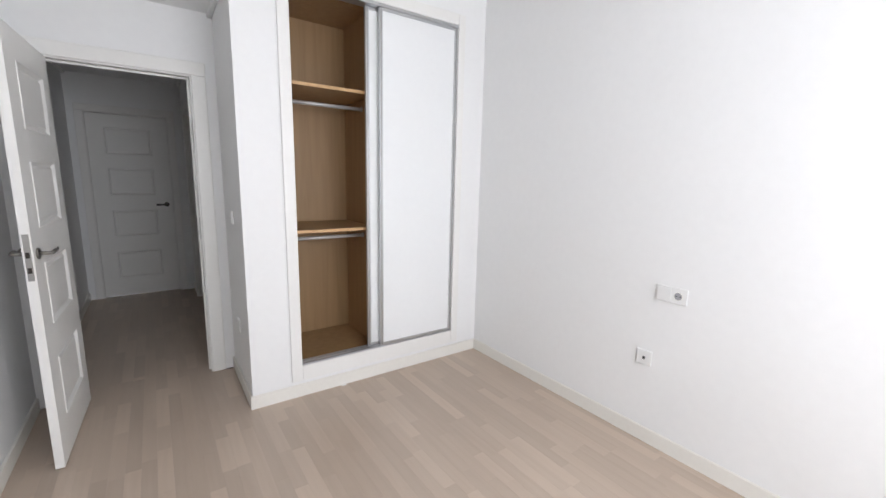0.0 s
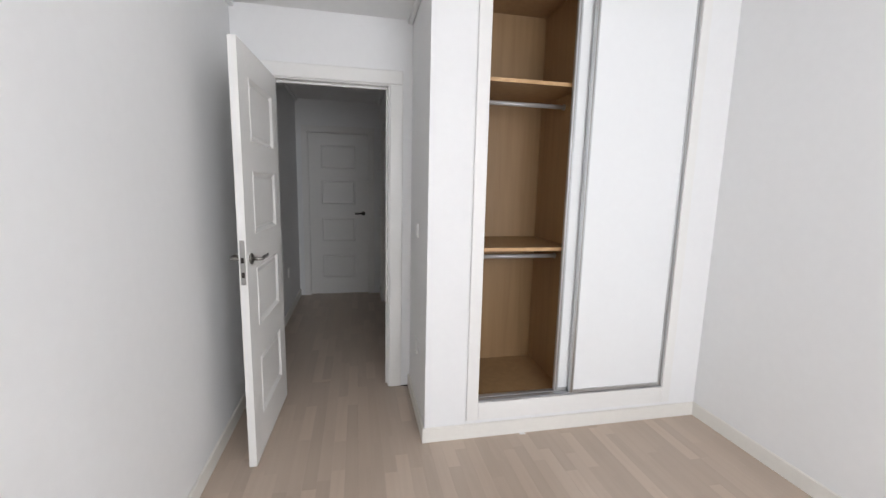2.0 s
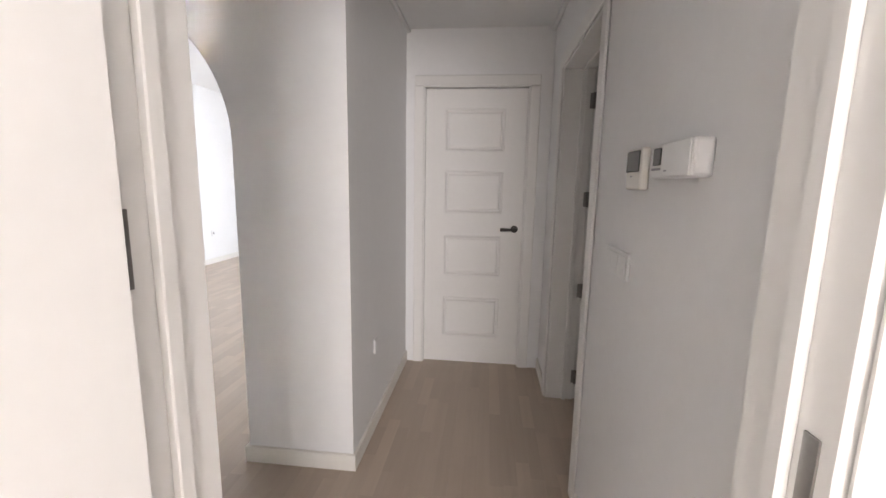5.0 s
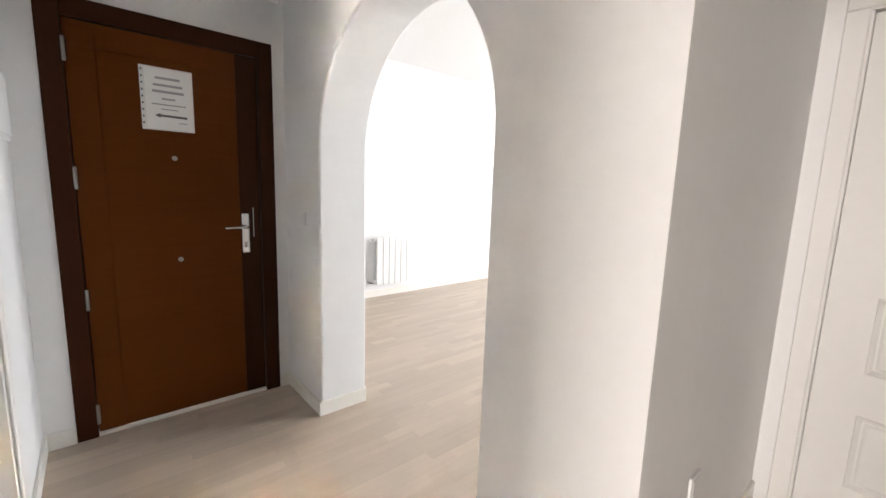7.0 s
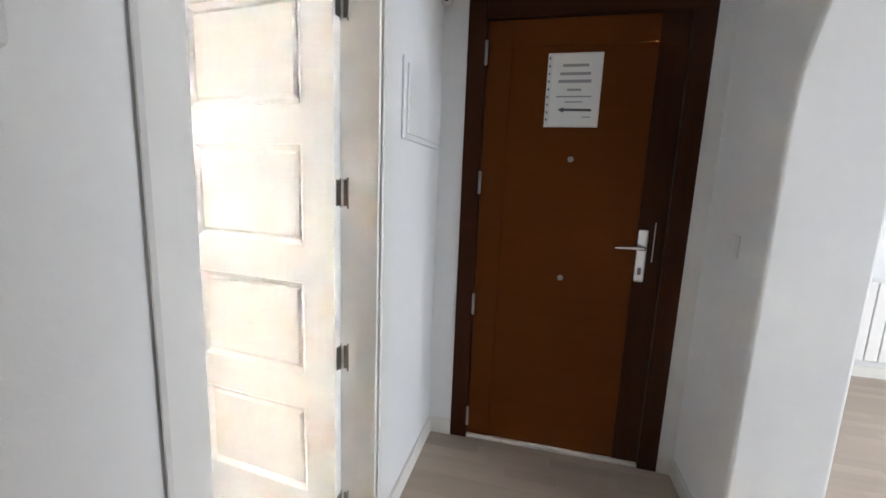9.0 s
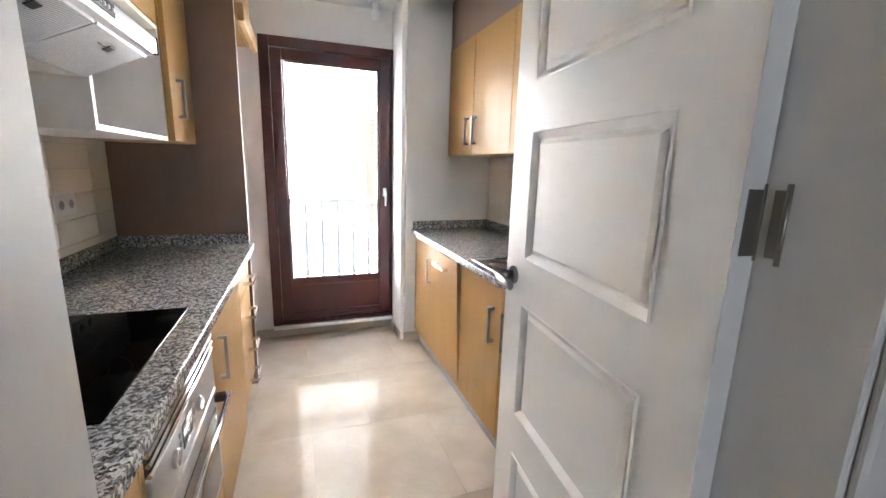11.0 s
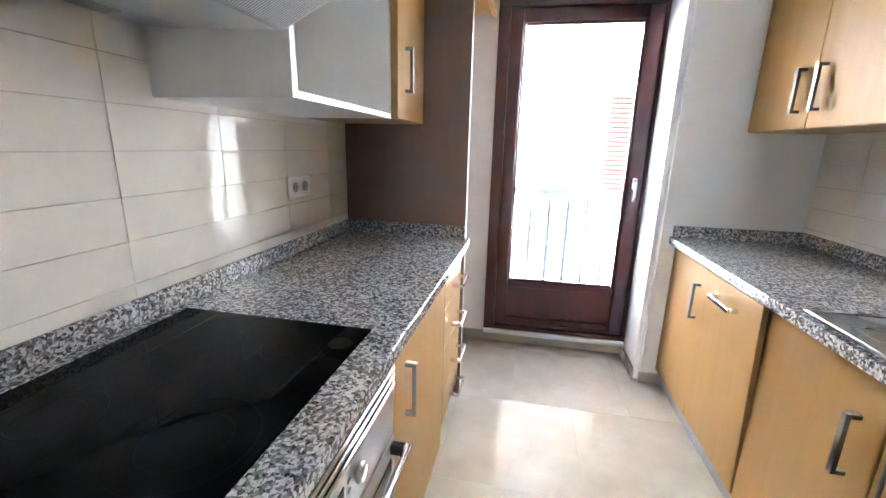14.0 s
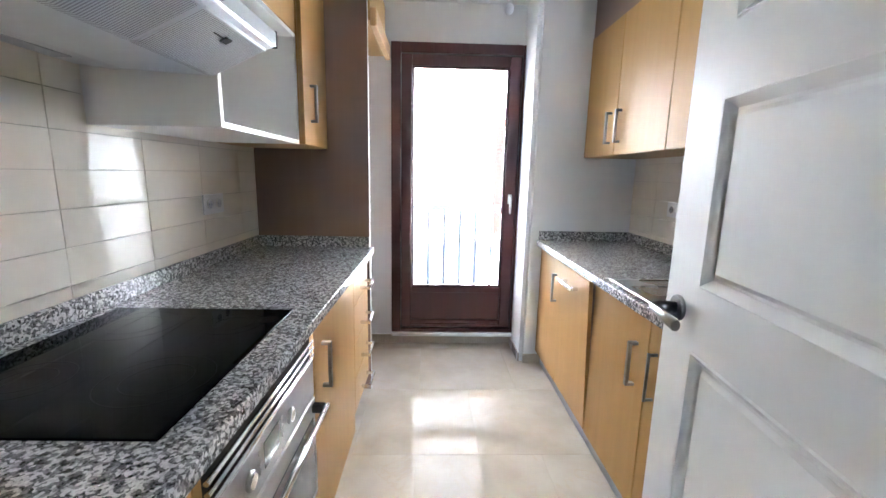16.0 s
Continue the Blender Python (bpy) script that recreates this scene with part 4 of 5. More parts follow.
def bar_handle(parent, at, length=0.16):
    """A slim round bar on two short posts: local z along the bar, standing off along -y."""
    h = part("handle", tube([(0, -0.03, -length / 2 - 0.006), (0, -0.03, length / 2 + 0.006)], 0.0052, 12), BRONZE, parent, "slim dark metal bar handle", at=at)
    for z in (-length / 2, length / 2):
        part("post", disc((0, -0.0002, z), (0, -1, 0), 0.0055, 0.027, 14), BRONZE, h, at=at)
    return h


EAST, WEST = pose(0, 0, 0, 0, 0, -90), pose(0, 0, 0, 0, 0, 90)
CT_Z = 0.887
E_FACE, W_FACE = -1.285, -2.425


def cabinet(name, label, x0, x1, y0, y1, z0, z1, face, doors, group, plinth=None, body_top=None):
    """A unit with its fronts. face: the x of the fronts' outer side; doors: rows of y0, y1, z0, z1, handle (y, z, upright or level)."""
    e = thing(name, label, "cabinet", ((x0 + x1) / 2, (y0 + y1) / 2, z0 if plinth is None else 0), group)
    east = face < (x0 + x1) / 2
    inner = face + 0.02 if east else face - 0.02
    body = (inner, max(x0, x1)) if east else (min(x0, x1), inner)
    part("carcass", box(body[0], body[1], y0 + 0.001, y1 - 0.001, z0, body_top or z1), BEECH, e)
    turn = EAST if east else WEST
    for d in doors:
        a, b, c0, c1, h = d[:5]
        leaf = part("drawer_front" if h and h[2] == "level" and (c1 - c0) < 0.3 else "door", box(min(face, inner - 0.001 if east else inner + 0.001), max(face, inner - 0.001 if east else inner + 0.001), a + 0.0015, b - 0.0015, c0 + 0.0015, c1 - 0.0015, 0.0015), BEECH, e)
        if h:
            m = Matrix.Translation((face, h[0], h[1])) @ turn
            if h[2] == "level":
                m = m @ pose(0, 0, 0, 0, 90, 0)
            if h[2] == "bar":
                bar_handle(leaf, m)
                continue
            bow_handle(leaf, m, 0.17, BRONZE if h[2] == "upright" else CHROME, 0.034 if h[2] == "upright" else 0.05)
    if plinth is not None:
        px = face + plinth[0] if east else face - plinth[0]
        part("plinth", box(min(px, px + (0.016 if east else -0.016)), max(px, px + (0.016 if east else -0.016)), y0, y1, 0.0008, z0 - 0.001), plinth[1], e, "plinth board")
    return e


B0, B1 = 0.10, 0.845
BASE = "base cabinets"
WALLU = "wall cabinets"
cabinet("base_cabinet", "light wood base cabinet beside the oven, near the door", KIT_E, E_FACE, -0.455, -0.16, B0, B1, E_FACE, [(-0.455, -0.16, B0, B1, None)], BASE, (0.012, BEECH))
cabinet("base_cabinet", "light wood base cabinet with one door and steel bow handle", KIT_E, E_FACE, -1.775, -1.115, B0, B1, E_FACE, [(-1.775, -1.115, B0, B1, (-1.215, 0.645, "upright"))], BASE, (0.004, BEECH))
dz = [B0, 0.286, 0.472, 0.659, B1]
cabinet("drawer_cabinet", "light wood cabinet with four drawers and steel handles", KIT_E, E_FACE, -2.185, -1.777, B0, B1, E_FACE,
        [(-2.185, -1.777, dz[k], dz[k + 1], (-2.035, (0.152, 0.336, 0.522, 0.712)[k], "level")) for k in range(4)], BASE, (0.06, BROWN))

# sink run
cabinet("base_cabinet", "narrow light wood base cabinet with an upright handle by the column", KIT_W, W_FACE, -2.553, -2.112, 0.095, B1, W_FACE, [(-2.553, -2.112, 0.095, B1, (-2.175, 0.66, "upright"))], BASE, (0.035, PLINTH))
cabinet("sink_cabinet", "light wood sink cabinet with two doors and upright handles", KIT_W, W_FACE, -1.630, -0.65, 0.095, B1, W_FACE,
        [(-1.630, -1.155, 0.095, B1, (-1.228, 0.643, "upright")), (-1.153, -0.65, 0.095, B1, (-1.098, 0.655, "bar"))], BASE, (0.035, PLINTH), 0.71)
cabinet("base_cabinet", "light wood base cabinet behind the open kitchen door", KIT_W, W_FACE, -0.648, -0.16, 0.095, B1, W_FACE, [(-0.648, -0.16, 0.095, B1, None)], BASE, (0.035, PLINTH))


def dishwasher():
    """An appliance with a wood front that stands a little ajar at the top."""
    e = thing("dishwasher", "built-in dishwasher with a light wood front standing slightly ajar", "dishwasher", (-2.72, -1.87, 0))
    part("tub", box(KIT_W + 0.02, W_FACE - 0.022, -2.108, -1.636, 0.095, B1), BROWN, e, "dark appliance body")
    m = pose(W_FACE, 0, 0.10, 0, 2.2, 0)
    front = part("door", box(-0.019, 0.0, -2.109, -1.635, 0.0, 0.742, 0.0015), BEECH, e, at=m)
    bow_handle(front, m @ Matrix.Translation((0, -1.86, 0.665)) @ WEST @ pose(0, 0, 0, 0, 90, 0), 0.17, CHROME, 0.04)
    part("plinth", box(W_FACE - 0.051, W_FACE - 0.035, -2.111, -1.6315, 0.0008, 0.094), PLINTH, e, "grey plinth board")


dishwasher()


def worktop(name, label, rows, splash):
    e = thing(name, label, "worktop", (rows[0][0], rows[0][2], CT_Z - 0.04))
    for r in rows:
        part("slab", box(*r, CT_Z - 0.038, CT_Z, 0.004, seg=2), GRANITE, e)
    for r in splash:
        part("upstand", box(*r, CT_Z + 0.0005, CT_Z + 0.06, 0.003), GRANITE, e, "low granite upstand")
    return e


worktop("worktop", "speckled grey granite worktop with the hob", [(-1.325, KIT_E - 0.0, -2.195, -0.15)], [(KIT_E - 0.021, KIT_E - 0.001, -2.194, -0.15), (-1.30, KIT_E - 0.0215, -2.194, -2.174)])
worktop("worktop", "speckled grey granite worktop with the sink",
        [(KIT_W, -2.388, -2.554, -1.494), (-2.417, -2.388, -1.4935, -0.45), (KIT_W, -2.945, -1.4935, -0.45), (KIT_W, -2.388, -0.4495, -0.15)],
        [(KIT_W + 0.001, KIT_W + 0.021, -2.553, -0.15), (KIT_W + 0.0215, -2.40, -2.553, -2.533)])


def hob():
    e = thing("hob", "black glass ceramic hob flush on the granite worktop", "hob", (-1.0, -0.78, CT_Z))
    g = part("glass", box(-1.244, -0.722, -1.07, -0.45, CT_Z + 0.0006, CT_Z + 0.006, 0.002), HOB, e)
    for x, y, r in ((-0.87, -0.93, 0.105), (-1.12, -0.95, 0.08), (-0.87, -0.63, 0.08), (-1.12, -0.64, 0.105)):
        bm = bmesh.new()
        for rr in (r, r * 0.62):
            a = [bm.verts.new((x + rr * math.cos(k * math.pi / 24), y + rr * math.sin(k * math.pi / 24), CT_Z + 0.0064)) for k in range(48)]
            b = [bm.verts.new((x + (rr - 0.002) * math.cos(k * math.pi / 24), y + (rr - 0.002) * math.sin(k * math.pi / 24), CT_Z + 0.0064)) for k in range(48)]
            for k in range(48):
                bm.faces.new((a[k], a[(k + 1) % 48], b[(k + 1) % 48], b[k]))
        part("cooking_zone", bm, RING, g, "faint printed ring")
    part("touch_panel", disc((-1.205, -0.98, CT_Z + 0.0061), (0, 0, 1), 0.028, 0.0006, 28), RING, g, "round touch control")


hob()


def oven():
    f = E_FACE
    y0, y1 = -1.108, -0.46
    e = thing("oven", "stainless steel built-in oven under the hob", "oven", (-1.0, -0.78, 0.1))
    part("body", box(f + 0.022, KIT_E - 0.05, y0 + 0.01, y1 - 0.01, 0.10, 0.84), DARKGAP, e)
    part("surround", boxes([(f + 0.001, f + 0.021, y0, y0 + 0.016, 0.10, B1), (f + 0.001, f + 0.021, y1 - 0.022, y1, 0.10, B1), (f + 0.001, f + 0.021, y0 + 0.0165, y1 - 0.0225, 0.10, 0.245)]), BEECH, e, "light wood filler strips")
    a, b = y0 + 0.018, y1 - 0.024
    for z in (0.790, 0.767, 0.744):
        part("vent_bar", tube([(f - 0.006, a, z - 0.006), (f - 0.006, b, z - 0.006)], 0.0055, 10), CHROME, e, "polished trim bar")
    part("vent_recess", box(f + 0.004, f + 0.0215, a, b, 0.728, 0.843), DARKGAP, e)
    panel = part("control_panel", box(f - 0.006, f + 0.0215, a, b, 0.602, 0.726, 0.003), STEEL, e, "brushed steel control panel")
    part("display", box(f - 0.0085, f - 0.0062, -0.795, -0.705, 0.637, 0.702, 0.001), SCREEN, panel, "dark clock display")
    for y in (-0.868, -0.63):
        k = part("knob", disc((f - 0.0062, y, 0.668), (-1, 0, 0), 0.022, 0.010, bevel=0.003), STEEL, panel, "flat round steel knob")
        part("cap", disc((f - 0.0163, y, 0.668), (-1, 0, 0), 0.016, 0.0015, 20), CHROME, k)
    for y in (-0.818, -0.683):
        for z in (0.692, 0.669, 0.646):
            part("button", disc((f - 0.0062, y, z), (-1, 0, 0), 0.0065, 0.004, 14), STEEL, panel)
    d = part("door", box(f - 0.008, f + 0.0215, a, b, 0.25, 0.598, 0.004), STEEL, e, "steel oven door with dark glass")
    part("window", box(f - 0.0105, f - 0.0082, a + 0.03, b - 0.03, 0.28, 0.54, 0.001), OVENGLASS, d, "dark oven window")
    h = part("handle", tube([(f - 0.050, a + 0.012, 0.572), (f - 0.050, b - 0.012, 0.572)], 0.0085, 12), CHROME, d, "steel bar handle")
    for y in (a + 0.03, b - 0.03):
        part("bracket", box(f - 0.048, f - 0.0085, y - 0.013, y + 0.013, 0.558, 0.586, 0.004), BLACK, h, "black plastic bracket")


oven()

U0, U1 = 1.428, 2.14
EF = -1.052
cabinet("wall_cabinet", "light wood wall cabinet beside the cooker hood", KIT_E, EF, -0.462, -0.16, U0, 2.30, EF, [(-0.462, -0.16, U0, 2.30, None)], WALLU)
cabinet("wall_cabinet", "light wood wall cabinet over the cooker hood", KIT_E, EF, -1.098, -0.464, 1.76, 2.30, EF, [(-1.098, -0.464, 1.76, 2.30, (-0.78, 1.80, "level"))], WALLU)
cabinet("wall_cabinet", "light wood wall cabinet over the open niche", KIT_E, EF, -1.792, -1.10, 1.895, 2.30, EF, [(-1.792, -1.10, 1.895, 2.30, (-1.2, 1.95, "level"))], WALLU)
cabinet("wall_cabinet", "narrow light wood wall cabinet with an upright steel handle", KIT_E, EF - 0.026, -2.182, -1.794, U0, 2.30, EF - 0.026, [(-2.182, -1.794, U0, 2.30, (-1.895, 1.62, "upright"))], WALLU)


def niche():
    """The open white microwave niche."""
    e = thing("open_niche", "white open wall niche for a microwave", "niche", (-0.86, -1.45, U0))
    y0, y1, z0, z1, t = -1.790, -1.102, U0, 1.893, 0.018
    for nm, r in (("side", (EF, KIT_E - 0.001, y0, y0 + t, z0, z1)), ("side", (EF, KIT_E - 0.001, y1 - t, y1, z0, z1)), ("bottom", (EF, KIT_E - 0.001, y0 + t + 0.0005, y1 - t - 0.0005, z0, z0 + t)), ("top", (EF, KIT_E - 0.001, y0 + t + 0.0005, y1 - t - 0.0005, z1 - t, z1)), ("back", (KIT_E - 0.012, KIT_E - 0.0015, y0 + t + 0.0005, y1 - t - 0.0005, z0 + t + 0.0005, z1 - t - 0.0005))):
        part(nm, box(*r, 0.001), CREAM if nm == "back" else LACQUER, e)


niche()


def cooker_hood():
    y0, y1 = -1.092, -0.468
    e = thing("cooker_hood", "silver-grey slanted cooker hood with mesh filters", "cooker hood", (-0.95, -0.78, 1.57))
    outline = [(KIT_E - 0.001, 1.588), (-0.775, 1.575), (-0.80, 1.577), (-1.03, 1.566), (-1.05, 1.5675), (-1.195, 1.637), (-1.214, 1.643), (-1.218, 1.647), (-1.218, 1.682), (-1.20, 1.69), (-1.0, 1.758), (KIT_E - 0.001, 1.758)]
    part("canopy", prism(outline, y0, y1), HOODGREY, e, "silver-grey canopy")
    part("front_strip", box(-1.224, -1.2185, y0 - 0.001, y1 + 0.001, 1.644, 1.684, 0.002), HOODGREY, e, "steel front strip")
    for a, b in ((y0 - 0.005, y0 - 0.0012), (y1 + 0.0012, y1 + 0.005)):
        part("end_cap", box(-1.226, -1.208, a, b, 1.641, 1.687, 0.002), BLACK, e, "black plastic end cap")
    ctl = part("controls", box(-1.2265, -1.2242, -0.80, -0.66, 1.651, 1.677), BLACK, e, "black control strip")
    part("buttons", disc((-1.2266, -0.79, 1.664), (-1, 0, 0), 0.004, 0.003, 10, bm=boxes([(-1.229, -1.2266, -0.79 + 0.02 * k, -0.782 + 0.02 * k, 1.66, 1.668) for k in range(1, 6)])), PLASTIC, ctl)
    for a, b in ((-1.084, -0.788), (-0.772, y1 - 0.012)):
        # filters lie on the rising and on the flat part of the underside
        f = part("filter", prism([(-1.035, 1.5635), (-1.05, 1.5645), (-1.19, 1.632), (-1.19, 1.6355), (-1.05, 1.5678), (-1.035, 1.567)], a, b), FILTER, e, "fine metal mesh filter")
        part("filter_frame", boxes([(-1.1965, -1.1905, a, b, 1.630, 1.639)]), HOODGREY, f)
        part("latch", prism([(-1.166, 1.6205), (-1.150, 1.6128), (-1.150, 1.6100), (-1.166, 1.6177)], (a + b) / 2 - 0.022, (a + b) / 2 + 0.006), BLACK, f, "black filter latch")
        part("slot", prism([(-1.160, 1.6176), (-1.157, 1.6162), (-1.157, 1.6150), (-1.160, 1.6164)], (a + b) / 2 + 0.008, (a + b) / 2 + 0.05), BLACK, f)
    for y in (-0.965, -0.735):
        part("lamp_cover", box(-0.768, -0.718, y, y + 0.18, 1.5735, 1.5775, 0.001), PLINTH, e, "grey frosted lamp cover, unlit")


cooker_hood()
LAMP_X, LAMP_Y = -2.16, -2.72
e = thing("ceiling_lamp", "small round white fitting on the kitchen ceiling", "lamp", (LAMP_X, LAMP_Y, KIT_Z))
rose = part("rose", disc((LAMP_X, LAMP_Y, KIT_Z - 0.0005), (0, 0, -1), 0.045, 0.022, bevel=0.005), PLASTIC, e)
part("holder", disc((LAMP_X, LAMP_Y, KIT_Z - 0.023), (0, 0, -1), 0.019, 0.045, 18), PLASTIC, e)
bm = bmesh.new()
bmesh.ops.create_uvsphere(bm, u_segments=18, v_segments=12, radius=0.03, matrix=Matrix.Translation((LAMP_X, LAMP_Y, KIT_Z - 0.094)) @ Matrix.Diagonal((1, 1, 1.2, 1)))
for fc in bm.faces:
    fc.smooth = True
part("bulb", bm, PLASTIC, e, "frosted bulb, unlit")
# tall side panel of the fridge recess, and the box over it
e = thing("tall_side_panel", "tall brown laminate side panel at the worktop's end", "panel", (-1.0, -2.206, 0))
part("board", box(-1.298, KIT_E - 0.0005, -2.216, -2.197, 0.0005, 2.42, 0.001), BROWN, e)
part("edge_band", box(-1.300, -1.2981, -2.2162, -2.1968, 0.0005, 2.42), PANEL, e, "pale edge band")
e = cabinet("bridge_cabinet", "light wood cabinet over the empty fridge recess", KIT_E, -1.31, KIT_S + 0.004, -2.218, 2.10, 2.42, -1.31, [(KIT_S + 0.004, -2.218, 2.10, 2.42, None)], WALLU)
part("rail_board", box(-1.345, -1.3105, KIT_S + 0.004, -2.218, 2.075, 2.165, 0.004), BEECHEDGE, e, "light wood rail under the cabinet")

WF = -2.655
cabinet("wall_cabinet", "light wood wall cabinet with two doors and bow handles", KIT_W, WF, -2.53, -1.602, U0, U1, WF, [(-2.53, -2.10, U0, U1, (-2.163, 1.575, "upright")), (-2.098, -1.602, U0, U1, (-2.045, 1.575, "upright"))], WALLU)
cabinet("wall_cabinet", "light wood wall cabinet with one door and bow handle", KIT_W, WF, -1.60, -1.16, U0, U1, WF, [(-1.60, -1.16, U0, U1, (-1.225, 1.577, "upright"))], WALLU)
cabinet("wall_cabinet", "light wood wall cabinet behind the open kitchen door", KIT_W, WF, -1.158, -0.30, U0, U1, WF, [(-1.158, -0.73, U0, U1, (-1.085, 1.577, "upright")), (-0.728, -0.30, U0, U1, None)], WALLU)
solid("cabinet_fascia", box(WF - 0.03, WF - 0.012, -2.545, -0.16, U1 + 0.001, KIT_Z - 0.0005), BROWN, "brown fascia board between wall cabinets and ceiling", "fascia")


def sink():
    """A steel inset sink: drainer with ribs, bowl towards the door, and a mixer tap."""
    x0, x1, y0, y1, z = -2.94, -2.42, -1.49, -0.455, CT_Z + 0.004
    e = thing("sink", "stainless steel inset sink with ribbed drainer", "sink", (-2.69, -1.0, CT_Z))
    bx0, bx1, by0, by1 = -2.86, -2.49, -1.08, -0.675
    rim = boxes([(x0, x1, y0, by0, z - 0.004, z), (x0, x1, by1, y1, z - 0.004, z), (x0, bx0, by0, by1, z - 0.004, z), (bx1, x1, by0, by1, z - 0.004, z)])
    part("rim", rim, SINKSTEEL, e)
    part("raised_edge", boxes([(x0, x0 + 0.012, y0, y1, z + 0.0002, z + 0.003), (x1 - 0.012, x1, y0, y1, z + 0.0002, z + 0.003), (x0 + 0.0125, x1 - 0.0125, y0, y0 + 0.012, z + 0.0002, z + 0.003)], 0.001), SINKSTEEL, e)
    bowl = bmesh.new()
    box(bx0, bx1, by0, by1, z - 0.16, z - 0.001, bm=bowl)
    top = [f for f in bowl.faces if f.normal.z > 0.9]
    bmesh.ops.delete(bowl, geom=top, context="FACES_ONLY")
    up = [ed for ed in bowl.edges if len(ed.link_faces) == 2]
    bmesh.ops.bevel(bowl, geom=up, offset=0.04, segments=4, affect="EDGES")
    part("bowl", bowl, SINKSTEEL, e, "deep steel bowl")
    # grooved drainer: nested corners, each a short bar across and a bar along the back
    for y, x, far in ((-1.385, -2.50, -2.83), (-1.30, -2.57, -2.74)):
        part("rib", box(far, x, y - 0.004, y + 0.004, z + 0.0002, z + 0.0028, 0.001), STEEL, e)
        part("rib", box(far - 0.004, far + 0.004, y + 0.0045, -1.13, z + 0.0002, z + 0.0028, 0.001), SINKSTEEL, e)
    part("drain", disc((-2.68, -0.80, z - 0.158), (0, 0, 1), 0.04, 0.004), CHROME, e)
    t = part("tap", disc((-2.90, -0.80, z), (0, 0, 1), 0.024, 0.05), CHROME, e, "chrome mixer tap")
    part("spout", tube([(-2.90, -0.80, z + 0.05), (-2.90, -0.80, z + 0.14), (-2.86, -0.80, z + 0.18), (-2.78, -0.80, z + 0.19), (-2.72, -0.80, z + 0.17)], [0.014, 0.013, 0.012, 0.011, 0.011]), CHROME, t)


sink()
wall_plate("socket_plate", "white double socket on the cream tiles", "socket", (KIT_E - 0.006, -1.735, 1.156), "-x", 0.165, 0.088, ["socket", "socket"])
wall_plate("socket_plate", "white double socket on the tiles over the sink worktop", "socket", (KIT_W + 0.006, -2.043, 1.14), "x", 0.165, 0.083, ["socket", "socket"])
wall_plate("socket_plate", "white wide plate with aerial and data jacks on the tiles", "socket", (KIT_W + 0.006, -1.735, 1.14), "x", 0.225, 0.088, ["tv", "blank", "jack"])


def glazed_door():
    """The balcony door: dark red wood frame, one leaf with a tall pane and a low panel."""
    y = KIT_S
    e = thing("door_balcony", "dark red wooden balcony door with a tall glass pane", "door", ((GD_L + GD_R) / 2, y, GD_B), kind="structure")
    w = 0.068
    part("frame", box(GD_L - w, GD_L - 0.0005, y - 0.06, y + 0.035, GD_B, GD_T, 0.004), REDWOOD, e)
    part("frame", box(GD_R + 0.0005, GD_R + w, y - 0.06, y + 0.035, GD_B, GD_T, 0.004), REDWOOD, e)
    part("frame", box(GD_R + w + 0.0005, GD_L - w - 0.0005, y - 0.06, y + 0.0349, GD_T - w, GD_T, 0.004), REDWOOD, e)
    part("rebate", boxes([(GD_R + 0.01, GD_R + w + 0.02, y - 0.08, y - 0.0605, GD_B, GD_T), (GD_L - w - 0.02, GD_L - 0.01, y - 0.08, y - 0.0605, GD_B, GD_T), (GD_R + w + 0.02, GD_L - w - 0.02, y - 0.08, y - 0.0605, GD_T - w - 0.02, GD_T), (GD_R + w + 0.02, GD_L - w - 0.02, y - 0.08, y - 0.0605, GD_B, GD_B + 0.05)]), REDWOOD, e)
    part("sill", box(GD_R + w + 0.0005, GD_L - w - 0.0005, y - 0.06, y + 0.033, GD_B, GD_B + 0.03, 0.004), REDWOOD, e)
    a, b, z0, z1 = GD_R + w + 0.003, GD_L - w - 0.003, GD_B + 0.033, GD_T - w - 0.003
    leaf = part("stile", box(a, a + 0.085, y - 0.055, y + 0.012, z0, z1, 0.004), REDWOOD, e)
    part("stile", box(b - 0.075, b, y - 0.055, y + 0.012, z0, z1, 0.004), REDWOOD, e)
    for c0, c1 in ((z1 - 0.075, z1), (0.41, 0.455), (z0, z0 + 0.06)):
        part("rail", box(a + 0.0855, b - 0.0755, y - 0.055, y + 0.0118, c0, c1, 0.004), REDWOOD, e)
    gx0, gx1, gz0, gz1 = a + 0.0855, b - 0.0755, 0.455, z1 - 0.075
    part("panel", box(gx0 - 0.004, gx1 + 0.004, y - 0.04, y - 0.008, z0 + 0.055, 0.415), REDWOOD, leaf, "low wooden panel")
    part("weather_bar", box(gx0, gx1, y + 0.012, y + 0.024, z0 + 0.02, z0 + 0.032, 0.003), REDWOOD, leaf)
    bead = 0.016
    part("bead", boxes([(gx0, gx0 + bead, y - 0.012, y + 0.006, gz0, gz1), (gx1 - bead, gx1, y - 0.012, y + 0.006, gz0, gz1), (gx0 + bead, gx1 - bead, y - 0.012, y + 0.006, gz1 - bead, gz1), (gx0 + bead, gx1 - bead, y - 0.012, y + 0.006, gz0, gz0 + bead)], 0.004), REDWOOD, leaf, "glazing bead")
    g = part("pane", box(gx0 - 0.004, gx1 + 0.004, y - 0.026, y - 0.020, gz0 - 0.004, gz1 + 0.004), GLASS, leaf, "clear glass pane")
    g.visible_shadow = False
    h = part("handle", box(a + 0.03, a + 0.058, y + 0.0122, y + 0.022, 1.10, 1.17, 0.006, seg=2), PLASTIC, leaf, "white metal window handle")
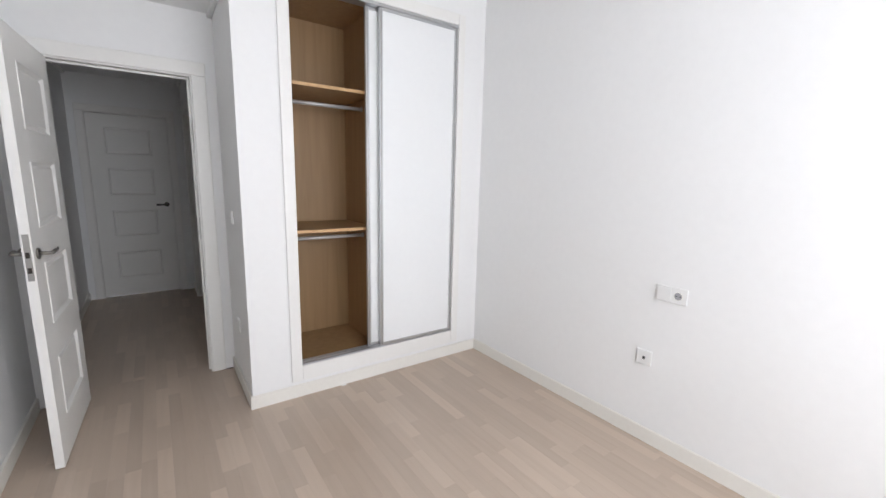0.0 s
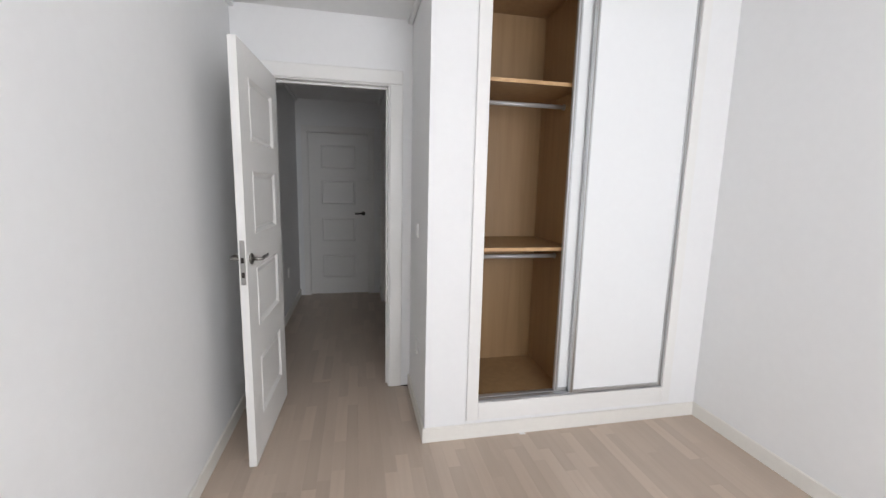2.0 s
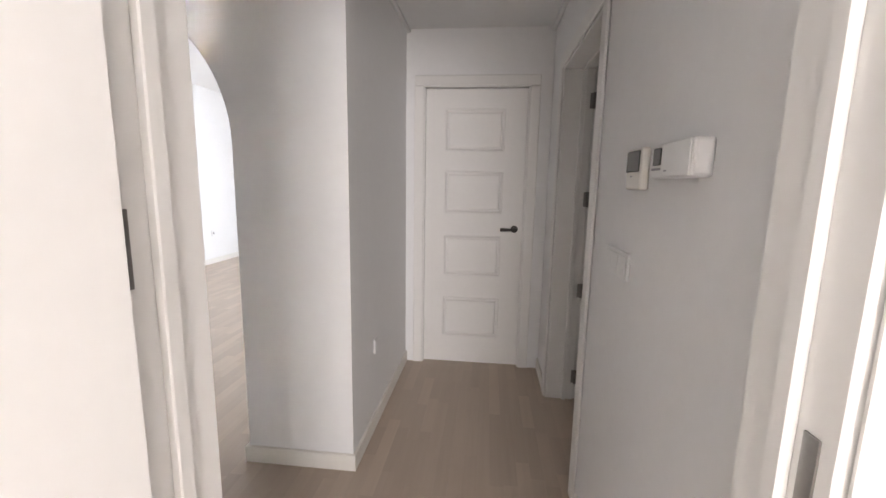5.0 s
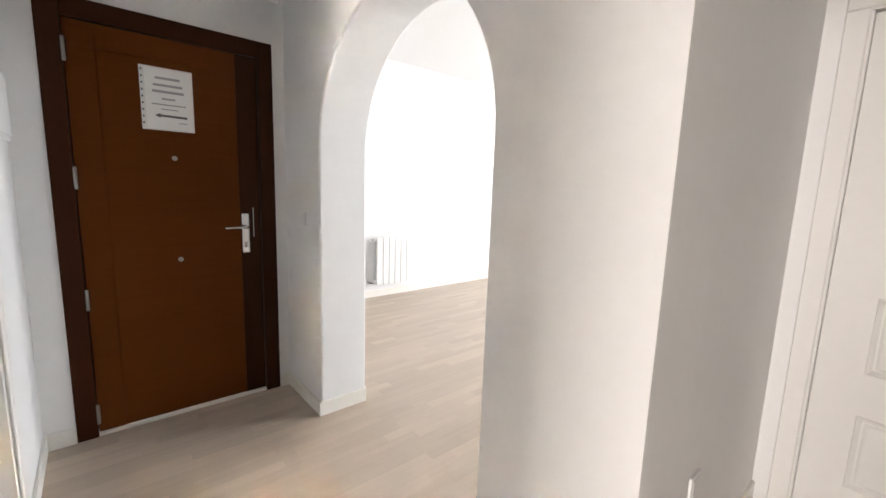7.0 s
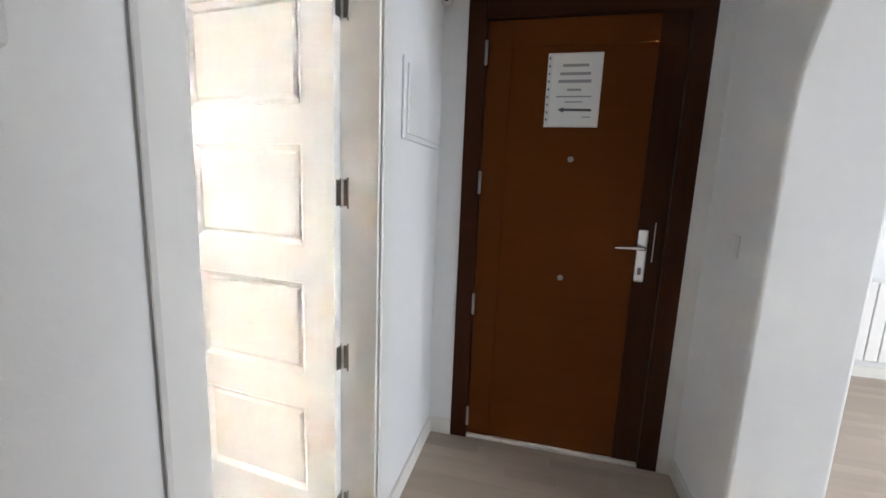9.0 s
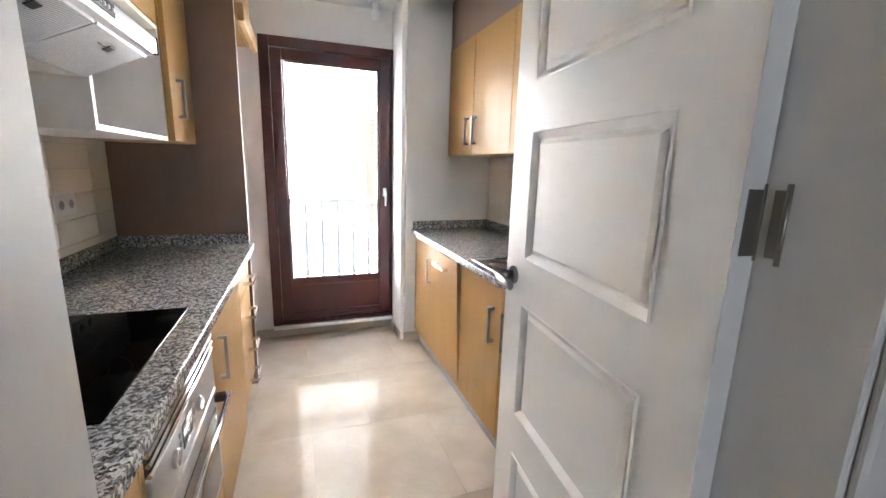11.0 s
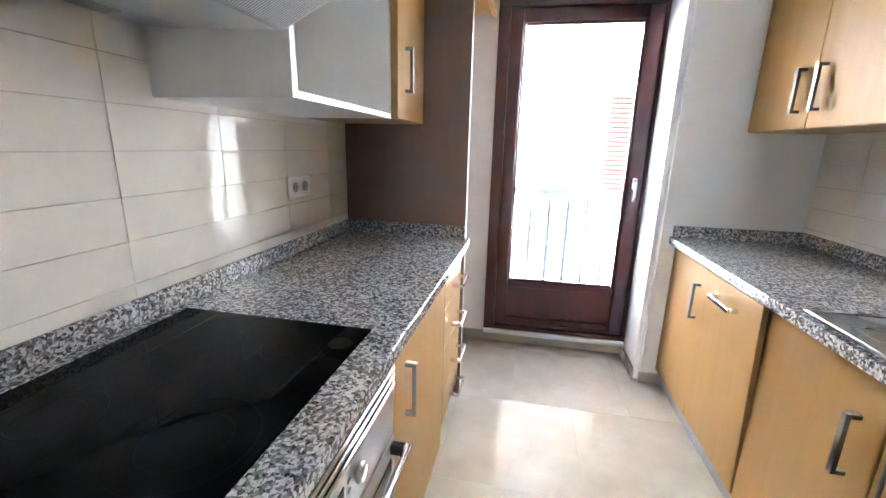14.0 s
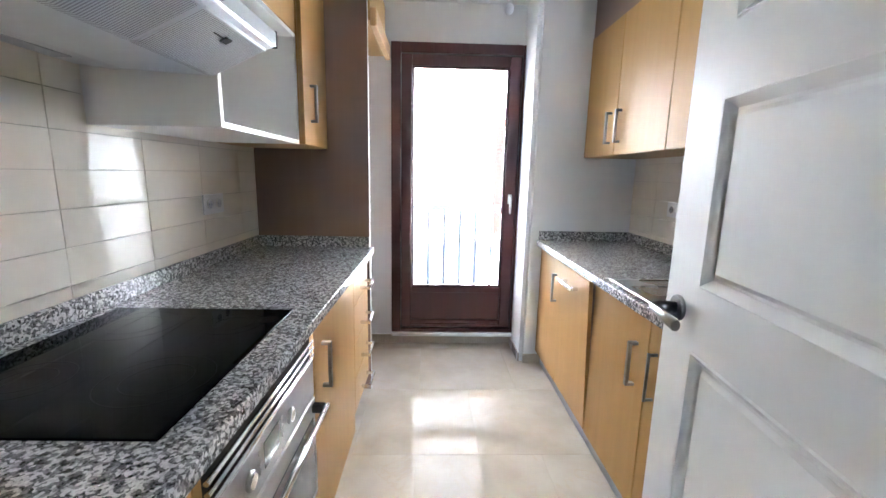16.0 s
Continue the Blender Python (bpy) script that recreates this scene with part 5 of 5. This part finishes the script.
    part("lever", tube([(a + 0.044, y + 0.022, 1.15), (a + 0.044, y + 0.05, 1.15), (a + 0.044, y + 0.056, 1.13), (a + 0.044, y + 0.055, 1.08), (a + 0.044, y + 0.05, 1.03)], [0.009, 0.009, 0.010, 0.009, 0.007]), PLASTIC, h)
    for z in (0.25, 0.85, 1.45, 2.03):
        part("hinge", box(b + 0.001, b + 0.007, y + 0.0355, y + 0.042, z - 0.04, z + 0.04, 0.002), BROWN, leaf, "slim hinge cover")


glazed_door()
solid("threshold", box(GD_R + 0.001, GD_L - 0.001, KIT_S + 0.0005, KIT_S + 0.055, 0.0705, GD_B - 0.0005, 0.006), PAINT, "white plastered step under the balcony door", "threshold", kind="structure")

# ---- outside the balcony door ----
BAR_X, BAR_STEP, BAR_W, BAR_N = -3.10, 0.131, 0.028, 19


def railing():
    y, top = -3.24, 1.06
    e = thing("balcony_railing", "blue-grey painted steel balcony railing", "railing", (-1.88, y, 0))
    part("top_rail", box(-3.2, -0.6, y - 0.022, y + 0.022, top - 0.045, top, 0.004), RAIL, e)
    part("bottom_rail", box(-3.2, -0.6, y - 0.015, y + 0.015, 0.08, 0.105, 0.003), RAIL, e)
    for k in range(BAR_N):
        x = BAR_X + BAR_STEP * k
        part("bar", box(x - BAR_W / 2, x + BAR_W / 2, y - 0.008, y + 0.008, 0.105, top - 0.045), RAIL, e)
    for x in (-3.19, -0.61):
        part("post", box(x - 0.015, x + 0.015, y - 0.015, y + 0.015, 0.0, top - 0.045), RAIL, e)


railing()
solid("balcony_slab", box(-3.3, -0.5, -3.32, KIT_S - 0.2005, -0.2, -0.01), RENDER, "narrow pale balcony slab", "balcony", kind="structure")


def facade():
    """The white house across the street: storeys of shuttered windows under a flat eave."""
    y = -7.0
    e = thing("house", "white rendered house across the street with red-brown shutters", "house", (-3, y - 0.2, -7))
    part("wall", box(-14, 10, y - 0.5, y, -7.0, 6.0), RENDER, e)
    part("eave", box(-14.2, 10.2, y - 0.5, y + 0.35, 6.001, 6.2), RENDER, e, "flat projecting eave")
    for x0 in (-9.3, -6.2, -3.26, 1.6, 4.8):
        for z0 in (-6.2, -2.95, 0.28, 3.5):
            w = part("shutter", box(x0, x0 + 0.5, y + 0.001, y + 0.045, z0, z0 + 1.96), SHUTTER, e, "red-brown louvred shutter")
            n = 26 if abs(x0 + 3.26) < 0.1 and z0 == 0.28 else 12
            part("louvres", boxes([(x0 + 0.04, x0 + 0.46, y + 0.0455, y + 0.062, z0 + 0.08 + 1.8 * k / n, z0 + 0.08 + 1.8 * (k + 0.55) / n) for k in range(n)]), SHUTTER, w)


facade()
solid("ground", box(-60, 60, -60, 60, -7.3, -7.0), ASPHALT, "grey street ground below the house", "ground", kind="structure")

# ---- unseen windows behind the walker and in the living room, set round the lamps ----
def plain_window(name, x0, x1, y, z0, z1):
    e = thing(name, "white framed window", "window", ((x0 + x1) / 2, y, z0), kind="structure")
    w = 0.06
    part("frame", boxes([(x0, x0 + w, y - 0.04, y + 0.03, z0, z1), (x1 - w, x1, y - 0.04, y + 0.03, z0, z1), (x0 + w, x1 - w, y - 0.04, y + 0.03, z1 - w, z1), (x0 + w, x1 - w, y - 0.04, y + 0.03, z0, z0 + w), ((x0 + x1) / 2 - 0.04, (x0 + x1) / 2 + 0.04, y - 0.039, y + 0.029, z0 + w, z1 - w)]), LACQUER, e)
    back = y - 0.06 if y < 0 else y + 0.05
    # opaque sheet added behind the lamp to keep outside light out
    part("light_block_sheet", box(x0 + 0.001, x1 - 0.001, back - 0.006, back + 0.006, z0 + 0.001, z1 - 0.001), PLASTIC, e, "added white sheet closing the unseen window opening")


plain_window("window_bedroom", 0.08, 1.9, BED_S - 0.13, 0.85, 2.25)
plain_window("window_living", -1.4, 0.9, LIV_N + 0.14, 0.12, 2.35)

# ---- pieces: wall tiles, marble tiles, floor strips ----
def shared(name, bm, mat):
    me = bpy.data.meshes.new(name)
    bmesh.ops.recalc_face_normals(bm, faces=bm.faces)
    bm.to_mesh(me)
    bm.free()
    me.materials.append(mat)
    return me


def piece(name, me, parent, at, turn=0.0):
    ob = new(name, me)
    ob.parent = parent
    ob.matrix_parent_inverse = world_of(parent).inverted()
    ob.location = at
    ob.rotation_euler = (0, 0, turn)
    return ob


TW, TH, JOINT = 0.340, 0.105, 0.0014


def tile_wall(name, x, into, y_first, y_stop, z0, z1, z_ref):
    """Cream tiles stacked in straight columns on one wall. into: +1 or -1, the way the tiles face."""
    bed = solid(name, box(min(x, x + into * 0.004), max(x, x + into * 0.004), y_stop, -0.15, z0, z1), GROUT, "grout bed of the kitchen wall tiles", "wall tiles", kind="structure")
    meshes = {}
    y = y_first
    while y > y_stop + 0.01:
        a, b = max(y - TW, y_stop), min(y, -0.152)
        k = math.floor((z0 - z_ref) / TH)
        while z_ref + k * TH < z1 - 0.005:
            c, d = max(z_ref + k * TH, z0), min(z_ref + (k + 1) * TH, z1)
            k += 1
            w, h = b - a - JOINT, d - c - JOINT
            if w < 0.01 or h < 0.008:
                continue
            key = (round(w, 3), round(h, 3))
            if key not in meshes:
                bm = box(-0.0025, 0.0025, -w / 2, w / 2, -h / 2, h / 2)
                rim = [ed for ed in bm.edges if all(v.co.x * into > 0 for v in ed.verts)]
                bmesh.ops.bevel(bm, geom=rim, offset=0.0008, segments=1, affect="EDGES")
                meshes[key] = shared("tile", bm, TILE)
            t = piece("tile", meshes[key], bed, (x + into * 0.0062, (a + b) / 2, (c + d) / 2))
            t.rotation_euler = (0, random.uniform(-0.004, 0.004), random.uniform(-0.003, 0.003))
        y -= TW
    return bed


tile_wall("wall_tiles_east", KIT_E, -1, 0.040, -2.196, CT_Z + 0.0005, 2.10, 0.984 - 0.105)
tile_wall("wall_tiles_west", KIT_W, 1, 0.110, -2.554, CT_Z + 0.0005, 1.50, 0.972 - 0.105)


def marble_floor():
    base = bpy.data.objects["floor_base_kitchen"]
    meshes = {}
    size, gap, row = 0.60, 0.0016, 0
    y = -1.585 + 3 * size
    while y > KIT_S - 0.01:
        x = -1.617 + 3 * size + (row % 2) * size / 2
        while x > KIT_W:
            a, b = max(x - size, KIT_W), min(x, KIT_E - 0.001)
            c, d = max(y - size, KIT_S), min(y, 0.10)
            if b - a > 0.03 and d - c > 0.03:
                key = (round(b - a, 3), round(d - c, 3))
                if key not in meshes:
                    w, h = b - a - gap, d - c - gap
                    bm = box(-w / 2, w / 2, -h / 2, h / 2, -0.004, 0.0)
                    meshes[key] = shared("floor_tile", bm, MARBLE)
                piece("floor_tile", meshes[key], base, ((a + b) / 2, (c + d) / 2, random.uniform(-0.0002, 0.0002)))
            x -= size
        y -= size
        row += 1
    solid("threshold", box(-2.143, -1.422, 0.101, HALL_S + 0.004, -0.003, 0.0035, 0.001), STONE, "stone strip under the kitchen door", "threshold", kind="structure")


marble_floor()


def strip_floor():
    """Three-strip laminate in bands along y: the ones walked past are pieces, the rest is one mesh."""
    base = bpy.data.objects["floor_base"]
    rnd = random.Random(4)
    w = 0.0645
    lengths = [0.24, 0.30, 0.36, 0.42, 0.50, 0.60]
    meshes = {}
    for n in lengths:
        bm = box(-w / 2 + 0.0001, w / 2 - 0.0001, -n / 2 + 0.0001, n / 2 - 0.0001, -0.008, 0.0)
        meshes[n] = shared("plank", bm, FLOORWOOD)
    verts, faces, count = [], [], 0
    x = LIV_W
    while x < 2.24:
        spans = []
        if x > KIT_E + 0.06:
            spans.append((BED_S, HALL_S if x < 0.36 else 0.0))
        spans.append((HALL_S, LIV_N))
        for s0, s1 in spans:
            y = s0 - rnd.uniform(0, 0.3)
            while y < s1:
                n = rnd.choice(lengths)
                cy = y + n / 2
                near = count < 300 and y > s0 and y + n < s1 and ((-0.55 < x < 2.2 and -2.6 < cy < 0.1 and s0 == BED_S) or (-1.3 < x < 0.4 and 0.15 < cy < 1.3))
                if near:
                    piece("plank", meshes[n], base, (x + w / 2, cy, rnd.uniform(-0.0002, 0.0)))
                    count += 1
                else:
                    a, b = max(y, s0), min(y + n, s1)
                    if b - a > 0.01 and not (s0 == HALL_S and x < HALL_W - 0.1 and a < ARCH_N - 0.4):
                        k = len(verts)
                        for z in (0.0, -0.008):
                            verts += [(x + 0.0001, a + 0.0001, z), (x + w - 0.0001, a + 0.0001, z), (x + w - 0.0001, b - 0.0001, z), (x + 0.0001, b - 0.0001, z)]
                        faces += [(k, k + 1, k + 2, k + 3), (k, k + 4, k + 5, k + 1), (k + 1, k + 5, k + 6, k + 2), (k + 2, k + 6, k + 7, k + 3), (k + 3, k + 7, k + 4, k)]
                y += n
        x += w
    me = bpy.data.meshes.new("planks")
    me.from_pydata(verts, [], faces)
    me.materials.append(FLOORWOOD)
    ob = new("planks", me)
    ob.parent = base
    tagged(ob, "grey-beige wood strip flooring", "", kind="stuff")


strip_floor()


def turn_east_run():
    """The cooker wall stands a little out of square: its tiles and units turn about the corner by the door."""
    corner = Matrix.Translation((KIT_E, -0.15, 0))
    turn = corner @ Matrix.Rotation(radians(-0.7), 4, "Z") @ corner.inverted()
    names = ("base_cabinet", "drawer_cabinet", "worktop", "hob", "oven", "wall_cabinet", "open_niche", "cooker_hood", "tall_side_panel", "bridge_cabinet", "socket_plate")
    for ob in list(scene.objects):
        if ob.parent is None and ((ob.name.split(".")[0] in names and -1.45 < ob.location.x < KIT_E and ob.location.y < 0) or ob.name == "wall_tiles_east"):
            ob.matrix_basis = turn @ ob.matrix_basis


turn_east_run()
